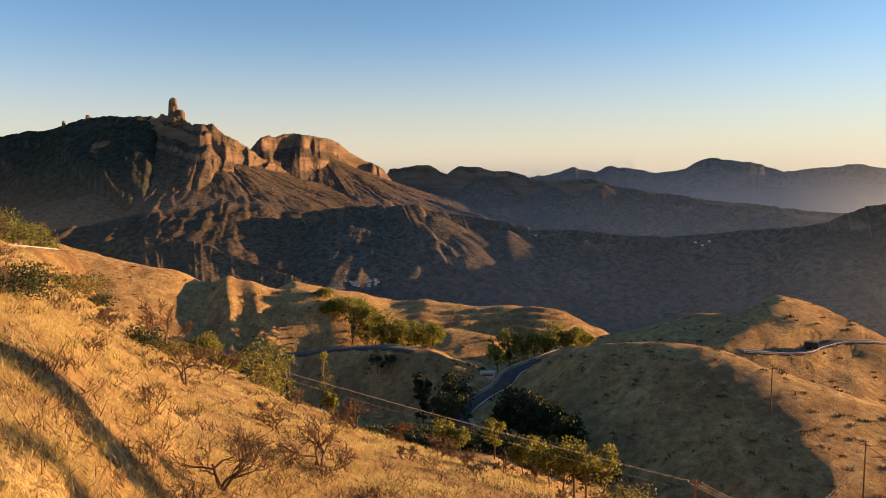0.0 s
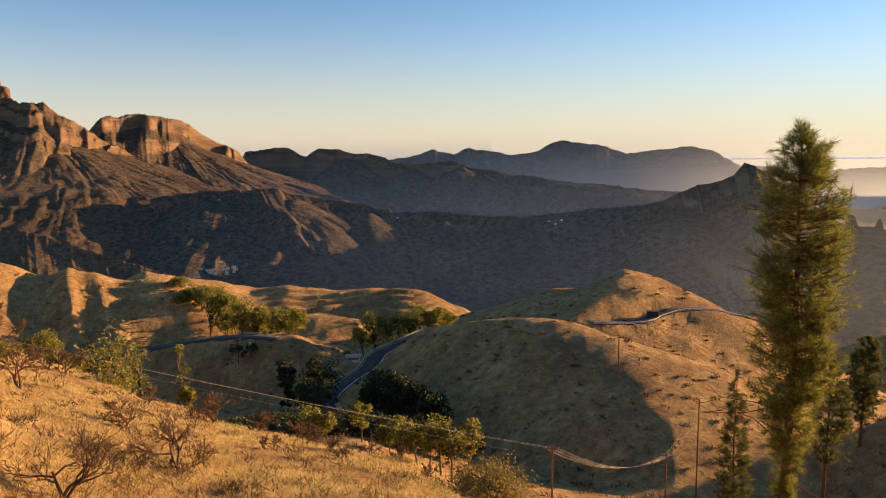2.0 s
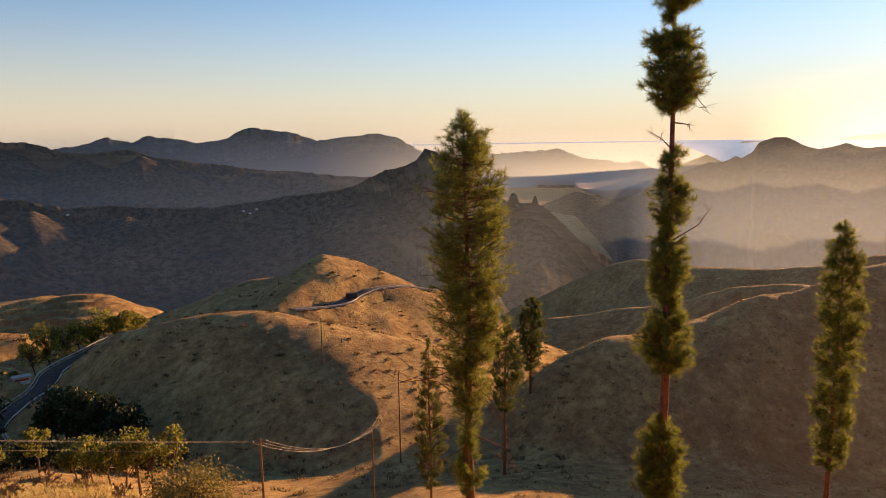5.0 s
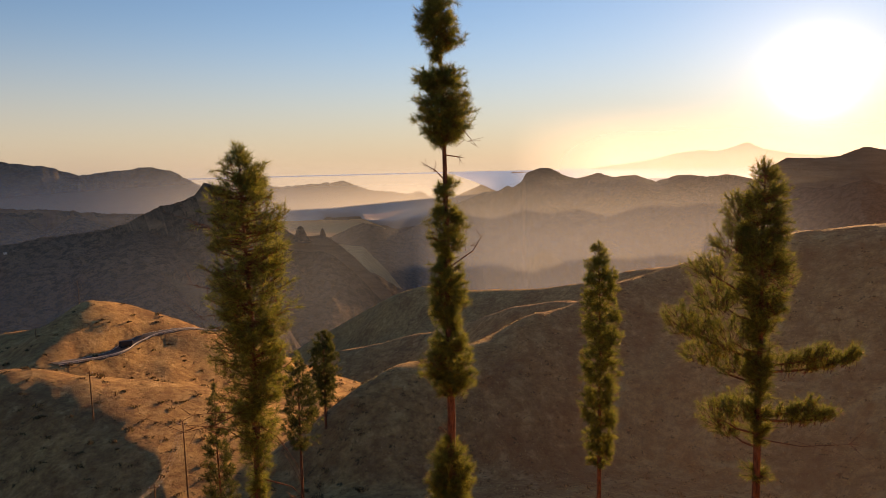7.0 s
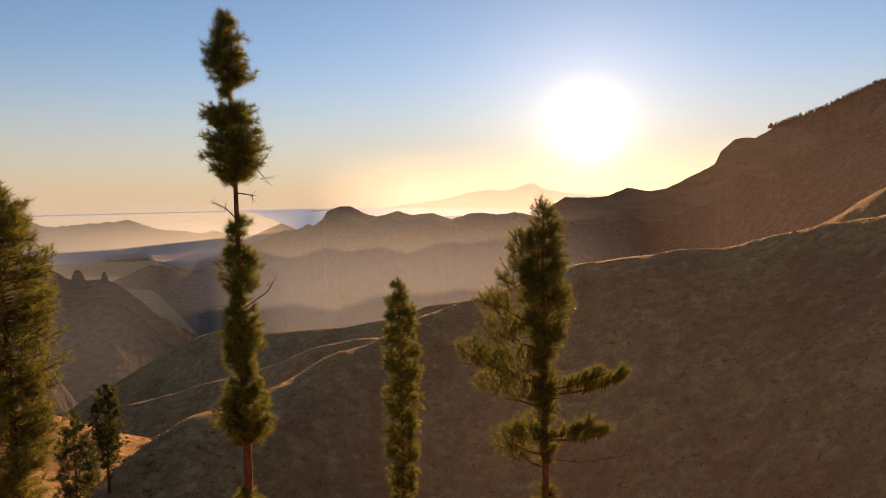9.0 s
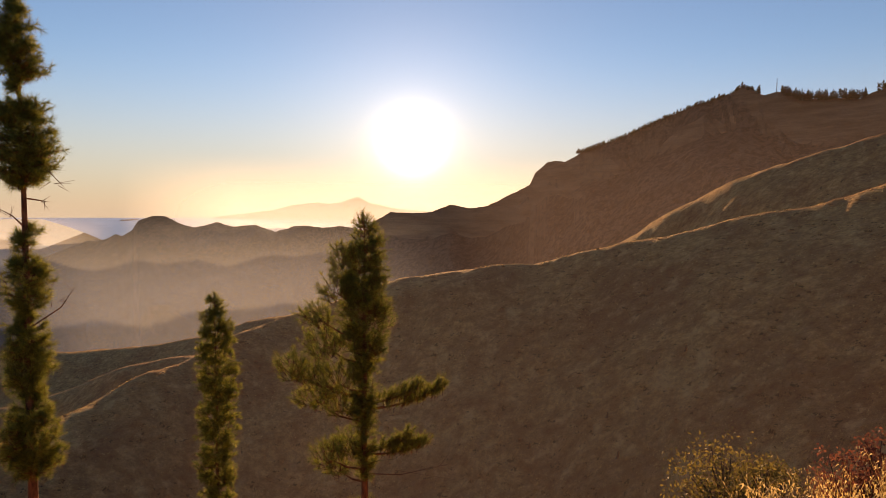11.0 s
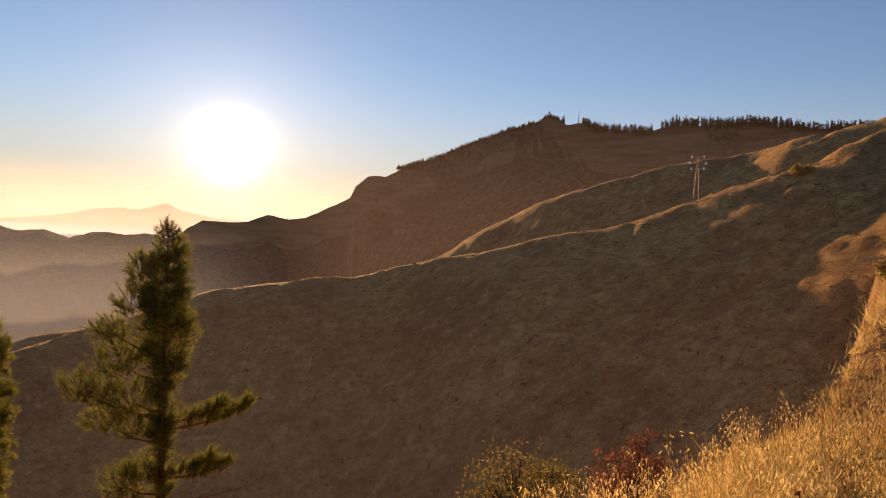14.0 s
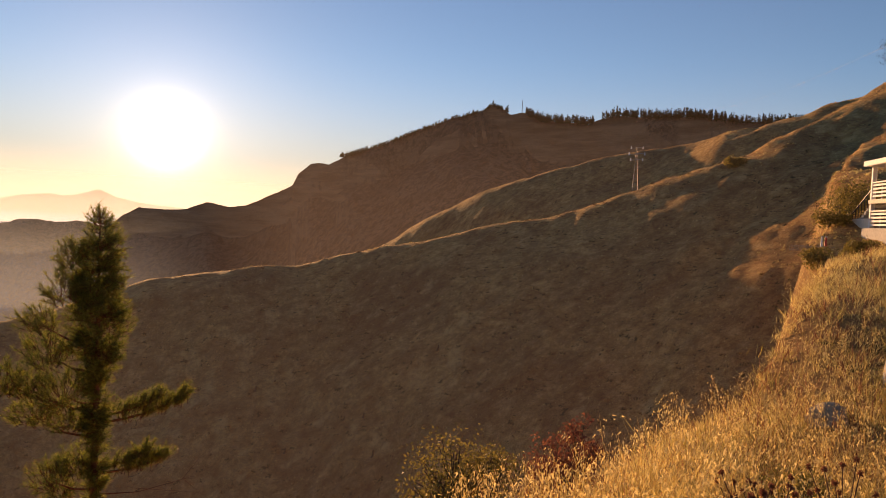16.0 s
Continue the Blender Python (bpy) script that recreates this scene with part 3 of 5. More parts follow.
mountain("mesa_ridge", [(-7, 2500, -30), (-4.7, 2478, -30), (-4.3, 2456, 2), (-2, 2433, 17), (-1.1, 2411, 20), (0.3, 2389, -11), (1.4, 2367, 11), (2.3, 2344, 14), (4.3, 2322, -7), (5.2, 2300, -2), (6.6, 2278, -21), (7.9, 2256, -39), (9.7, 2233, -35), (12.3, 2211, -32), (13.6, 2189, -53), (18.3, 2167, -78), (22.3, 2144, -100), (27.9, 2122, -120), (29.7, 2100, -122), (33, 2080, -150), (37, 2060, -190)], 520, 250, MESA, ROCK_WARM, "long mesa with banded cliffs fading into haze", 53, 0.5, 80, crags=1.4, skew=0.7, lean=2.0, gorge=1.1)
mountain("blue_mountain", [(4, 3400, -80), (7, 3400, -40), (8.4, 3400, -27), (10.4, 3400, 8), (11.9, 3400, -16), (13.2, 3400, 9), (16.2, 3400, -19), (18.2, 3400, -15), (20.4, 3400, 43), (24.1, 3400, 8), (25.6, 3400, -18), (27.8, 3400, -10), (30.2, 3400, 7), (31.8, 3400, -17), (33.7, 3400, -83), (35, 3400, -141), (37, 3400, -220)], 900, 300, SLOPE, ROCK_FAR, "wooded blue mountain range in the distance", 61, 0.5, 130, step=0.1, rows=60)
mountain("far_ridge", [(33, 4300, -150), (34.5, 4300, -115), (38.2, 4300, -96), (39.8, 4300, -133), (42, 4300, -107), (45, 4300, -102), (46.1, 4300, -145), (47.9, 4300, -168), (48.8, 4300, -184), (50.6, 4300, -180), (52, 4300, -216), (54.2, 4300, -270)], 400, 150, SLOPE, ROCK_FAR, "pale jagged ridge dissolving in golden haze", 67, 0.6, 120, step=0.1, rows=50)
mountain("far_ridge", [(34, 3800, -170), (35.4, 3800, -132), (39.1, 3800, -110), (41.6, 3800, -120), (43.8, 3800, -163), (46, 3800, -227), (47.6, 3800, -281), (48.7, 3800, -313)], 400, 160, SLOPE, ROCK_FAR, "hazy sloping ridge beyond the valley", 71, 0.6, 120, step=0.1, rows=50)
mountain("table_mountain", [(38, 3400, -345), (39.6, 3400, -318), (41.4, 3400, -290), (42, 3400, -269), (43.1, 3400, -223), (45.8, 3400, -224), (46.2, 3400, -260), (48.3, 3400, -274), (51, 3400, -255), (54.7, 3400, -280), (57, 3400, -345), (58, 3400, -400)], 400, 120, SHEER, ROCK_FAR, "small flat-topped table mountain in the haze", 73, 0.25, 100)
mountain("valley_hill", [(40, 2400, -310), (41.4, 2400, -281), (43.7, 2400, -236), (45.1, 2400, -213), (46, 2400, -200), (46.9, 2400, -207), (48.7, 2400, -232), (51, 2400, -253), (53.3, 2400, -312), (56, 2400, -340)], 600, 120, SLOPE, ROCK_DARK, "hazy dark hill standing in the valley", 79, 0.3, 90)
mountain("headland_ridge", [(49, 3210, -320), (50.5, 3200, -280), (52.2, 3174, -221), (53.9, 3148, -179), (55.7, 3122, -139), (57, 3096, -128), (57.7, 3070, -109), (58.1, 3043, -116), (58.8, 3017, -92), (59.2, 2991, -56), (60.2, 2965, -36), (61.1, 2939, -36), (62.2, 2913, -65), (63.1, 2887, -79), (64.7, 2861, -57), (66, 2835, -71), (67.6, 2809, -66), (69.2, 2783, -91), (70.6, 2757, -69), (71.7, 2730, -65), (72.8, 2704, -74), (74.2, 2678, -64), (75.8, 2652, -79), (77.6, 2626, -106), (82.6, 2600, -158)], 1900, 440, SLOPE, ROCK_DARK, "long backlit headland with a rounded knob above the sea", 83, 0.25, 110)
mountain("pine_mountain", [(74.5, 2000, -120), (75.5, 1990, -87), (77.1, 1962, -32), (78.2, 1923, -10), (80, 1885, -11), (81.5, 1846, -8), (83, 1808, 13), (84.7, 1769, 4), (86, 1731, 10), (88.4, 1692, 43), (89.4, 1654, 60), (89.8, 1615, 84), (90.7, 1577, 104), (91.5, 1538, 105), (92.1, 1500, 100), (93.4, 1450, 117), (96.3, 1423, 140), (99.4, 1396, 171), (101.6, 1369, 190), (104.2, 1342, 202), (105, 1315, 213), (106.5, 1288, 192), (107.4, 1262, 194), (108.9, 1235, 176), (112.5, 1208, 168), (114.5, 1181, 179), (117.9, 1154, 172), (120.7, 1127, 169), (123.7, 1090, 155), (127.1, 1033, 145), (133, 1000, 125), (142, 980, 110)], 900, 420, SHEER, ROCK_DARK, "high backlit mountain with pines along its crest", 89, 0.3, 95, crags=0.7, step=0.11, rows=80)
mountain("island", [(64, 4840, -75), (65.4, 4840, -56), (69, 4840, -15), (70.5, 4840, 18), (72.5, 4840, 38), (73.3, 4840, 27), (74.1, 4840, 36), (75.6, 4840, 79), (76.7, 4840, 33), (78.6, 4840, 2), (83, 4840, -30), (90, 4840, -76)], 60, 120, SLOPE, ROCK_FAR, "distant island volcano above the sea of clouds", 97, 0.05, 300, 40, 0.25, 30)


# ---- plants ----
def leaf_material(name, stops, through_share=0.45, rough=0.6, patch=None):
    """Thin leaves: coloured leaf by leaf, part of the light goes through."""
    k = Nodes(name)
    c = k.ramp(k.add("ShaderNodeNewGeometry").outputs["Random Per Island"], stops)
    if patch:
        c = k.mix(k.ramp(k.noise(0.45, 4, 0.65), [(0.48, 0.0), (0.66, 0.75)]), c, patch)
    p = k.surface(c, rough, gloss=0.3)
    t = k.add("ShaderNodeBsdfTranslucent")
    k.link(c, t.inputs[0])
    m = k.add("ShaderNodeMixShader")
    m.inputs[0].default_value = through_share
    k.link(p.outputs[0], m.inputs[1])
    k.link(t.outputs[0], m.inputs[2])
    k.link(m.outputs[0], k.out.inputs["Surface"])
    return k.mat


def bark_material(name, dark, light, scale):
    k = Nodes(name)
    n = k.noise(scale, 5, 0.7, stretch=(1, 1, 0.3))
    c = k.ramp(n, [(0.35, dark), (0.65, light)])
    k.surface(c, 0.95, k.bump(n, 0.03, 0.8), gloss=0.1)
    return k.mat


NEEDLES = leaf_material("pine_needles", [(0.0, (0.06, 0.08, 0.018)), (0.5, (0.15, 0.175, 0.034)), (1.0, (0.38, 0.37, 0.07))], 0.55)
LEAVES = leaf_material("gum_leaves", [(0.0, (0.10, 0.11, 0.022)), (0.6, (0.24, 0.235, 0.045)), (1.0, (0.44, 0.38, 0.08))], 0.55)
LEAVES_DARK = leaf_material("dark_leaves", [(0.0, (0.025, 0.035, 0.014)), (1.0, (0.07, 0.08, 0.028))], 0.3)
LEAVES_OLIVE = leaf_material("broom_leaves", [(0.0, (0.13, 0.11, 0.03)), (1.0, (0.30, 0.24, 0.07))], 0.45)
STRAW = leaf_material("dry_grass_blades", [(0.0, (0.38, 0.27, 0.10)), (0.45, (0.68, 0.545, 0.20)), (1.0, (0.88, 0.76, 0.35))], 0.5, 0.7, (0.42, 0.30, 0.115))
RUSSET = leaf_material("russet_weed", [(0.0, (0.16, 0.055, 0.035)), (1.0, (0.34, 0.14, 0.08))], 0.4, 0.8)
PINE_BARK = bark_material("pine_bark", (0.07, 0.03, 0.018), (0.24, 0.105, 0.055), 9)
# shaded copy of NEEDLES, its colours darkened for three pines on the slope
NEEDLES_SHADED = leaf_material("shaded_pine_needles", [(0.0, (0.03, 0.042, 0.014)), (0.6, (0.08, 0.095, 0.024)), (1.0, (0.24, 0.23, 0.05))], 0.5)
GREY_BARK = bark_material("grey_bark", (0.07, 0.05, 0.035), (0.19, 0.135, 0.09), 14)
DEAD_WOOD = bark_material("dead_twigs", (0.09, 0.055, 0.035), (0.21, 0.13, 0.08), 20)


class Soup:
    """Collects vertices and triangles as arrays."""

    def __init__(self):
        self.verts, self.tris, self.count = [], [], 0

    def add(self, verts, tris):
        verts, tris = np.asarray(verts, float).reshape(-1, 3), np.asarray(tris, int).reshape(-1, 3)
        self.verts.append(verts)
        self.tris.append(tris + self.count)
        self.count += len(verts)

    def tube(self, points, radii, sides=6):
        """A tapered tube along points."""
        p = np.asarray(points, float)
        n = len(p)
        way = np.gradient(p, axis=0)
        way /= np.linalg.norm(way, axis=1)[:, None] + 1e-9
        ref = np.where(np.abs(way[:, 2:3]) > 0.9, [[1.0, 0, 0]], [[0, 0, 1.0]])
        u = np.cross(way, ref)
        u /= np.linalg.norm(u, axis=1)[:, None] + 1e-9
        w = np.cross(way, u)
        a = np.linspace(0, 2 * np.pi, sides, endpoint=False)
        ring = p[:, None] + np.asarray(radii, float)[:, None, None] * (np.cos(a)[None, :, None] * u[:, None] + np.sin(a)[None, :, None] * w[:, None])
        i = np.arange(n * sides).reshape(n, sides)
        j = np.roll(i, -1, 1)
        quads = np.stack([i[:-1], j[:-1], j[1:], i[1:]], -1).reshape(-1, 4)
        self.add(ring, np.vstack([quads[:, [0, 1, 2]], quads[:, [0, 2, 3]]]))

    def blades(self, roots, ways, lengths, widths, rng):
        """Thin triangles from their roots along their ways."""
        n = len(roots)
        side = np.cross(ways, rng.normal(size=(n, 3)))
        side /= np.linalg.norm(side, axis=1)[:, None] + 1e-9
        side *= np.asarray(widths).reshape(-1, 1) * 0.5
        tip = roots + ways * np.asarray(lengths).reshape(-1, 1)
        self.add(np.stack([roots - side, roots + side, tip], 1), np.arange(3 * n).reshape(n, 3))

    def leaves(self, places, size, rng, up=0.3):
        """Small folded leaves, two triangles each, turned every way."""
        n = len(places)
        way = rng.normal(size=(n, 3)) + [0, 0, up]
        way /= np.linalg.norm(way, axis=1)[:, None]
        side = np.cross(way, rng.normal(size=(n, 3)))
        side /= np.linalg.norm(side, axis=1)[:, None] + 1e-9
        s = (size * rng.uniform(0.6, 1.3, n))[:, None]
        a, b = places - way * s, places + way * s
        c, d = places + side * s * 0.55, places - side * s * 0.55
        i = 4 * np.arange(n)[:, None]
        self.add(np.stack([a, c, b, d], 1), np.hstack([i, i + 1, i + 2, i, i + 2, i + 3]).reshape(-1, 3))

    def mesh(self, name, material, smooth=False):
        me = soup_mesh(name, np.vstack(self.verts), np.vstack(self.tris))
        if smooth:
            me.polygons.foreach_set("use_smooth", np.ones(len(me.polygons), bool))
        me.materials.append(material)
        return me


def height_at(bearing, rng):
    return float(ground_height(np.array([bearing]), np.array([rng]))[0])


def thing(name, bearing, rng, z, label, category, group=""):
    """An empty at the foot of a thing, facing the lookout."""
    ob = new(name)
    ob.matrix_world = Matrix.Translation(spot(bearing, rng, z)) @ pose(0, 0, 0, 0, 0, -bearing)
    ob.empty_display_size = 0.3
    return tagged(ob, label, category, group)


def under(name, me, parent, label=""):
    """A mesh, given in its thing's own axes (x to the right, y away, z up), as a part of it."""
    ob = new(name, me)
    ob.parent = parent
    return tagged(ob, label)


def unit(v):
    return v / (np.linalg.norm(v, axis=-1, keepdims=True) + 1e-9)


def pine(bearing, rng, top, crown, seed, shoots=420, needles=30, needle=0.24, width=0.012, thick=0.17, bend=0.0, limbs=(), bare=(), lobes=(), label="", tip=0.45, slim=0.9, shoot=1.0, green=None):
    """A slender pine. top: height of its tip; crown: (metres below the tip, radius); limbs: long side branches (metres below the tip, reach to the right, rise, spread);
    lobes: bushy masses (metres to the right, metres below the tip, half width, half height)."""
    g = np.random.default_rng(seed)
    foot = height_at(bearing, rng) - 0.3
    tall = top - foot
    root = thing("pine_tree", bearing, rng, foot, label, "tree", "slender pines on the slope")
    wood, leafage = Soup(), Soup()
    s = np.linspace(0, 1, 26)
    cx = bend * np.sin(s * 2.6) + 0.06 * fractal(s * 4, s * 0, seed, 2)
    cy = 0.06 * fractal(s * 4, s * 0 + 9, seed, 2)
    stem = np.stack([cx - cx[-1] * 0, cy, s * tall], 1)
    stem[:, 0] -= np.interp(1.0, s, cx)
    wood.tube(stem, thick * (1 - s) ** 0.8 + 0.012, 9)

    def on_stem(h):
        return np.array([np.interp(h, stem[:, 2], stem[:, 0]), np.interp(h, stem[:, 2], stem[:, 1]), h])

    deep = np.array([c[0] for c in crown])
    wide = np.array([c[1] for c in crown]) * slim
    shoot_at, shoot_way = [], []
    fine = np.linspace(deep[0], deep[-1], 300)
    weight = np.interp(fine, deep, wide) ** 0.9 + 0.01
    made = 0
    while made < shoots:
        below = g.choice(fine, p=weight / weight.sum()) + g.normal() * 0.05
        reach = np.interp(below, deep, wide) * g.uniform(0.55, 1.02)
        if reach < 0.08:
            made += 1
            continue
        a = g.uniform(0, 2 * np.pi)
        out = np.array([np.cos(a), np.sin(a), 0])
        start = on_stem(max(tall - below - reach * 0.25, 0.3))
        end = start + out * reach + np.array([0, 0, reach * g.uniform(0.05, 0.45)])
        mid = (start + end) / 2 + np.array([0, 0, -0.08 * reach])
        wood.tube([start, mid, end], [0.022, 0.014, 0.006], 3)
        k = g.integers(3, 7)
        for q in g.uniform(tip, 1.0, k):
            p = start * (1 - q) ** 2 + 2 * mid * q * (1 - q) + end * q * q + g.normal(size=3) * 0.09 * (0.4 + reach)
            shoot_at.append(p)
            shoot_way.append(unit(out * g.uniform(0.4, 1.1) + np.array([0, 0, g.uniform(0.1, 0.9)]) + g.normal(size=3) * 0.3))
            made += 1
    for q in range(8):
        shoot_at.append(np.array([stem[-1, 0], stem[-1, 1], tall - 0.1 - q * 0.05]) + g.normal(size=3) * 0.05)
        shoot_way.append(unit(np.array([g.normal() * 0.3, g.normal() * 0.3, 1.0])))
    for below, reach, rise, spread in limbs:
        start = on_stem(tall - below)
        end = start + np.array([reach, g.uniform(-0.3, 0.3), rise])
        mid = (start + end) / 2 + np.array([0, 0, -0.12 * abs(reach)])
        t = np.linspace(0, 1, 7)[:, None]
        wood.tube(start * (1 - t) ** 2 + 2 * mid * t * (1 - t) + end * t * t, np.linspace(0.05, 0.012, 7), 5)
        for q in np.sqrt(g.uniform(0.06, 1.0, int(75 * abs(reach) * (0.4 + spread)))):
            p = start * (1 - q) ** 2 + 2 * mid * q * (1 - q) + end * q * q + g.normal(size=3) * spread * np.array([0.4, 0.7, 0.5])
            shoot_at.append(p)
            shoot_way.append(unit(np.array([np.sign(reach) * 0.35, 0, 1.0]) + g.normal(size=3) * 0.35))
    for dx, below, rx, rz in lobes:
        end = np.array([on_stem(tall - below)[0] + dx, g.uniform(-0.3, 0.3), tall - below])
        start = on_stem(max(tall - below - 0.45 * abs(dx), 0.4))
        mid = (start + end) / 2 + np.array([0, 0, -0.1 * abs(dx)])
        wood.tube([start, mid, end], [0.05, 0.035, 0.012], 5)
        for q in range(int(170 * rx * rz + 20)):
            v = unit(g.normal(size=3)) * g.uniform(0.35, 1.0) ** 0.5
            p = end + v * np.array([rx, rx, rz])
            if q % 4 == 0:
                wood.tube([end - [0, 0, rz * 0.4], p], [0.012, 0.005], 3)
            shoot_at.append(p)
            shoot_way.append(unit(v * [0.6, 0.6, 0.35] + np.array([np.sign(dx) * 0.25, 0, 0.75]) + g.normal(size=3) * 0.25))
    for below, reach, rise in bare:
        start = on_stem(tall - below)
        end = start + np.array([reach, g.uniform(-0.4, 0.4), rise])
        mid = (start + end) / 2 + g.normal(size=3) * 0.12 * abs(reach)
        wood.tube([start, mid, end], [0.025, 0.016, 0.005], 4)
        for q in range(5):
            f = g.uniform(0.35, 0.95)
            p = start + (end - start) * f
            wood.tube([p, p + (end - start) * 0.25 * g.uniform(0.6, 1.2) + g.normal(size=3) * 0.22 * abs(reach)], [0.010, 0.003], 3)
    at, way = np.array(shoot_at), np.array(shoot_way)
    m = len(at)
    shoot_len = g.uniform(0.18, 0.42, m) * shoot
    for p, w, ln in zip(at, way, shoot_len):
        wood.tube([p - w * 0.12, p + w * ln], [0.012, 0.006], 3)
    f = g.uniform(0.0, 1.0, (m, needles))
    roots = at[:, None] + way[:, None] * (f * shoot_len[:, None])[..., None]
    spread = unit(g.normal(size=(m, needles, 3)))
    ways = unit(spread * 0.95 + way[:, None] * (0.35 + 0.75 * f[..., None]))
    n = m * needles
    leafage.blades(roots.reshape(n, 3), ways.reshape(n, 3), needle * g.uniform(0.7, 1.15, n), np.full(n, width), g)
    under("trunk", wood.mesh("trunk", PINE_BARK, True), root, "reddish-brown scaly trunk with bare twigs")
    under("crown", leafage.mesh("crown", green or NEEDLES), root, "long green needles in bottlebrush tufts")
    return root


pine(37.05, 23, 2.1, [(0, 0.1), (0.5, 0.4), (0.9, 0.8), (1.6, 1.1), (2.7, 1.25), (4.5, 1.25), (6.2, 1.15), (7.2, 1.0), (8.2, 0.66), (9.3, 0.55), (10, 0.4), (10.4, 0.12), (11.1, 0.2), (11.4, 0.5), (12.2, 0.45), (12.7, 0.05)], 1, 2500, 36, 0.25, 0.012, 0.22, 0.05, slim=1.02, shoot=0.8, bare=[(2.6, -1.6, 0.5), (4.4, -1.8, 0.4), (5.6, -1.7, 0.6), (8.0, -2.4, -0.6), (8.3, -2.0, 0.3), (8.6, 1.3, -1.6), (9.4, -2.2, 1.0), (10.4, 1.6, -1.3), (10.8, -1.5, -0.8)], label="tall slender pine with sparse green needles and dead lower branches")
pine(52.5, 23, 7.1, [(0, 0.05), (0.5, 0.3), (1.2, 0.55), (1.9, 0.5), (2.15, 0.12), (2.5, 0.1), (2.9, 0.55), (3.6, 0.72), (4.5, 0.68), (4.9, 0.3), (5.0, 0), (6.0, 0), (6.2, 0.15), (6.6, 0.2), (6.95, 0.1), (7.3, 0.42), (7.9, 0.5), (8.25, 0.25), (8.5, 0.08), (8.9, 0.4), (9.7, 0.58), (10.4, 0.4), (10.75, 0.1), (11.2, 0.45), (12.1, 0.68), (12.8, 0.5), (13.05, 0), (14.5, 0), (14.8, 0.35), (15.8, 0.58), (17, 0.55), (17.8, 0.1)], 2, 3200, 44, 0.24, 0.012, 0.20, 0.1, slim=1.22, tip=0.3, shoot=0.6, bare=[(6.1, -0.75, 0.6), (8.9, 1.2, 1.1), (5.3, 0.6, -0.1), (14.6, -0.4, 0.5), (4.6, 1.0, -0.4)], label="very tall pine with needles in separate pom-pom tufts")
pine(64.75, 50, -4.3, [(0, 0.1), (0.6, 0.42), (1.5, 1.0), (2.5, 1.2), (6.2, 1.42), (9.1, 1.42), (12.2, 1.3), (14.1, 1.12), (15.6, 0.72), (16.2, 0.1)], 3, 1900, 30, 0.34, 0.027, 0.22, 0.0, label="young columnar pine with dense needles lit from behind")
pine(76.3, 25, 1.35, [(0, 0.06), (0.5, 0.28), (1.2, 0.62), (2.2, 0.78), (3.2, 0.9), (4.3, 0.85), (5, 0.55), (5.6, 0.32), (7, 0.3), (8.6, 0.25), (9.4, 0.08), (10.0, 0.05), (10.2, 0.35), (10.5, 0.1)], 4, 1700, 34, 0.22, 0.013, 0.2, 0.0,
     limbs=[(6.7, 2.7, 0.75, 0.15), (6.5, 1.9, 0.6, 0.15), (8.3, 2.2, 0.3, 0.12), (8.2, 1.6, 0.4, 0.12)],
     lobes=[(-0.75, 1.6, 0.35, 0.6), (-1.0, 2.6, 0.45, 0.5), (-1.6, 3.5, 0.5, 0.4), (-1.4, 4.5, 0.75, 0.6), (-2.45, 5.2, 0.45, 0.45), (-1.9, 5.5, 0.6, 0.45), (-0.9, 5.7, 0.7, 0.6), (-1.75, 6.4, 0.6, 0.35), (-0.8, 6.7, 0.6, 0.35), (-1.2, 8.3, 0.55, 0.45), (-0.55, 8.1, 0.45, 0.45), (-0.9, 8.9, 0.4, 0.25)],
     bare=[(9.0, 3.0, 0.2)], label="bushy pine with long side branches against the low sun")
pine(42.45, 150, -33.7, [(0, 0.45), (1.6, 2.5), (4.9, 3.8), (8.2, 4.1), (10.5, 3.0), (13, 3.5), (15.4, 1.9), (16.3, 0.05)], 5, 900, 22, 0.8, 0.09, 0.3, 0.1, green=NEEDLES_SHADED, label="small rounded pine standing alone on the slope")
pine(40.3, 116, -28.9, [(0, 0.25), (2, 1.6), (5, 2.9), (9, 3.7), (13.2, 4.2), (14.8, 2.9), (16.5, 0.3)], 6, 900, 22, 0.65, 0.07, 0.28, 0.2, green=NEEDLES_SHADED, label="small pine with drooping branches in half shade")
pine(33.95, 60, -16.2, [(0, 0.1), (1.9, 0.6), (3.7, 0.9), (5.6, 1.1), (7.5, 1.5), (9.4, 1.4), (11.2, 1.5), (13.7, 0.6)], 7, 620, 24, 0.42, 0.036, 0.14, 0.1, green=NEEDLES_SHADED, label="thin dark pine with sparse branches in shade")


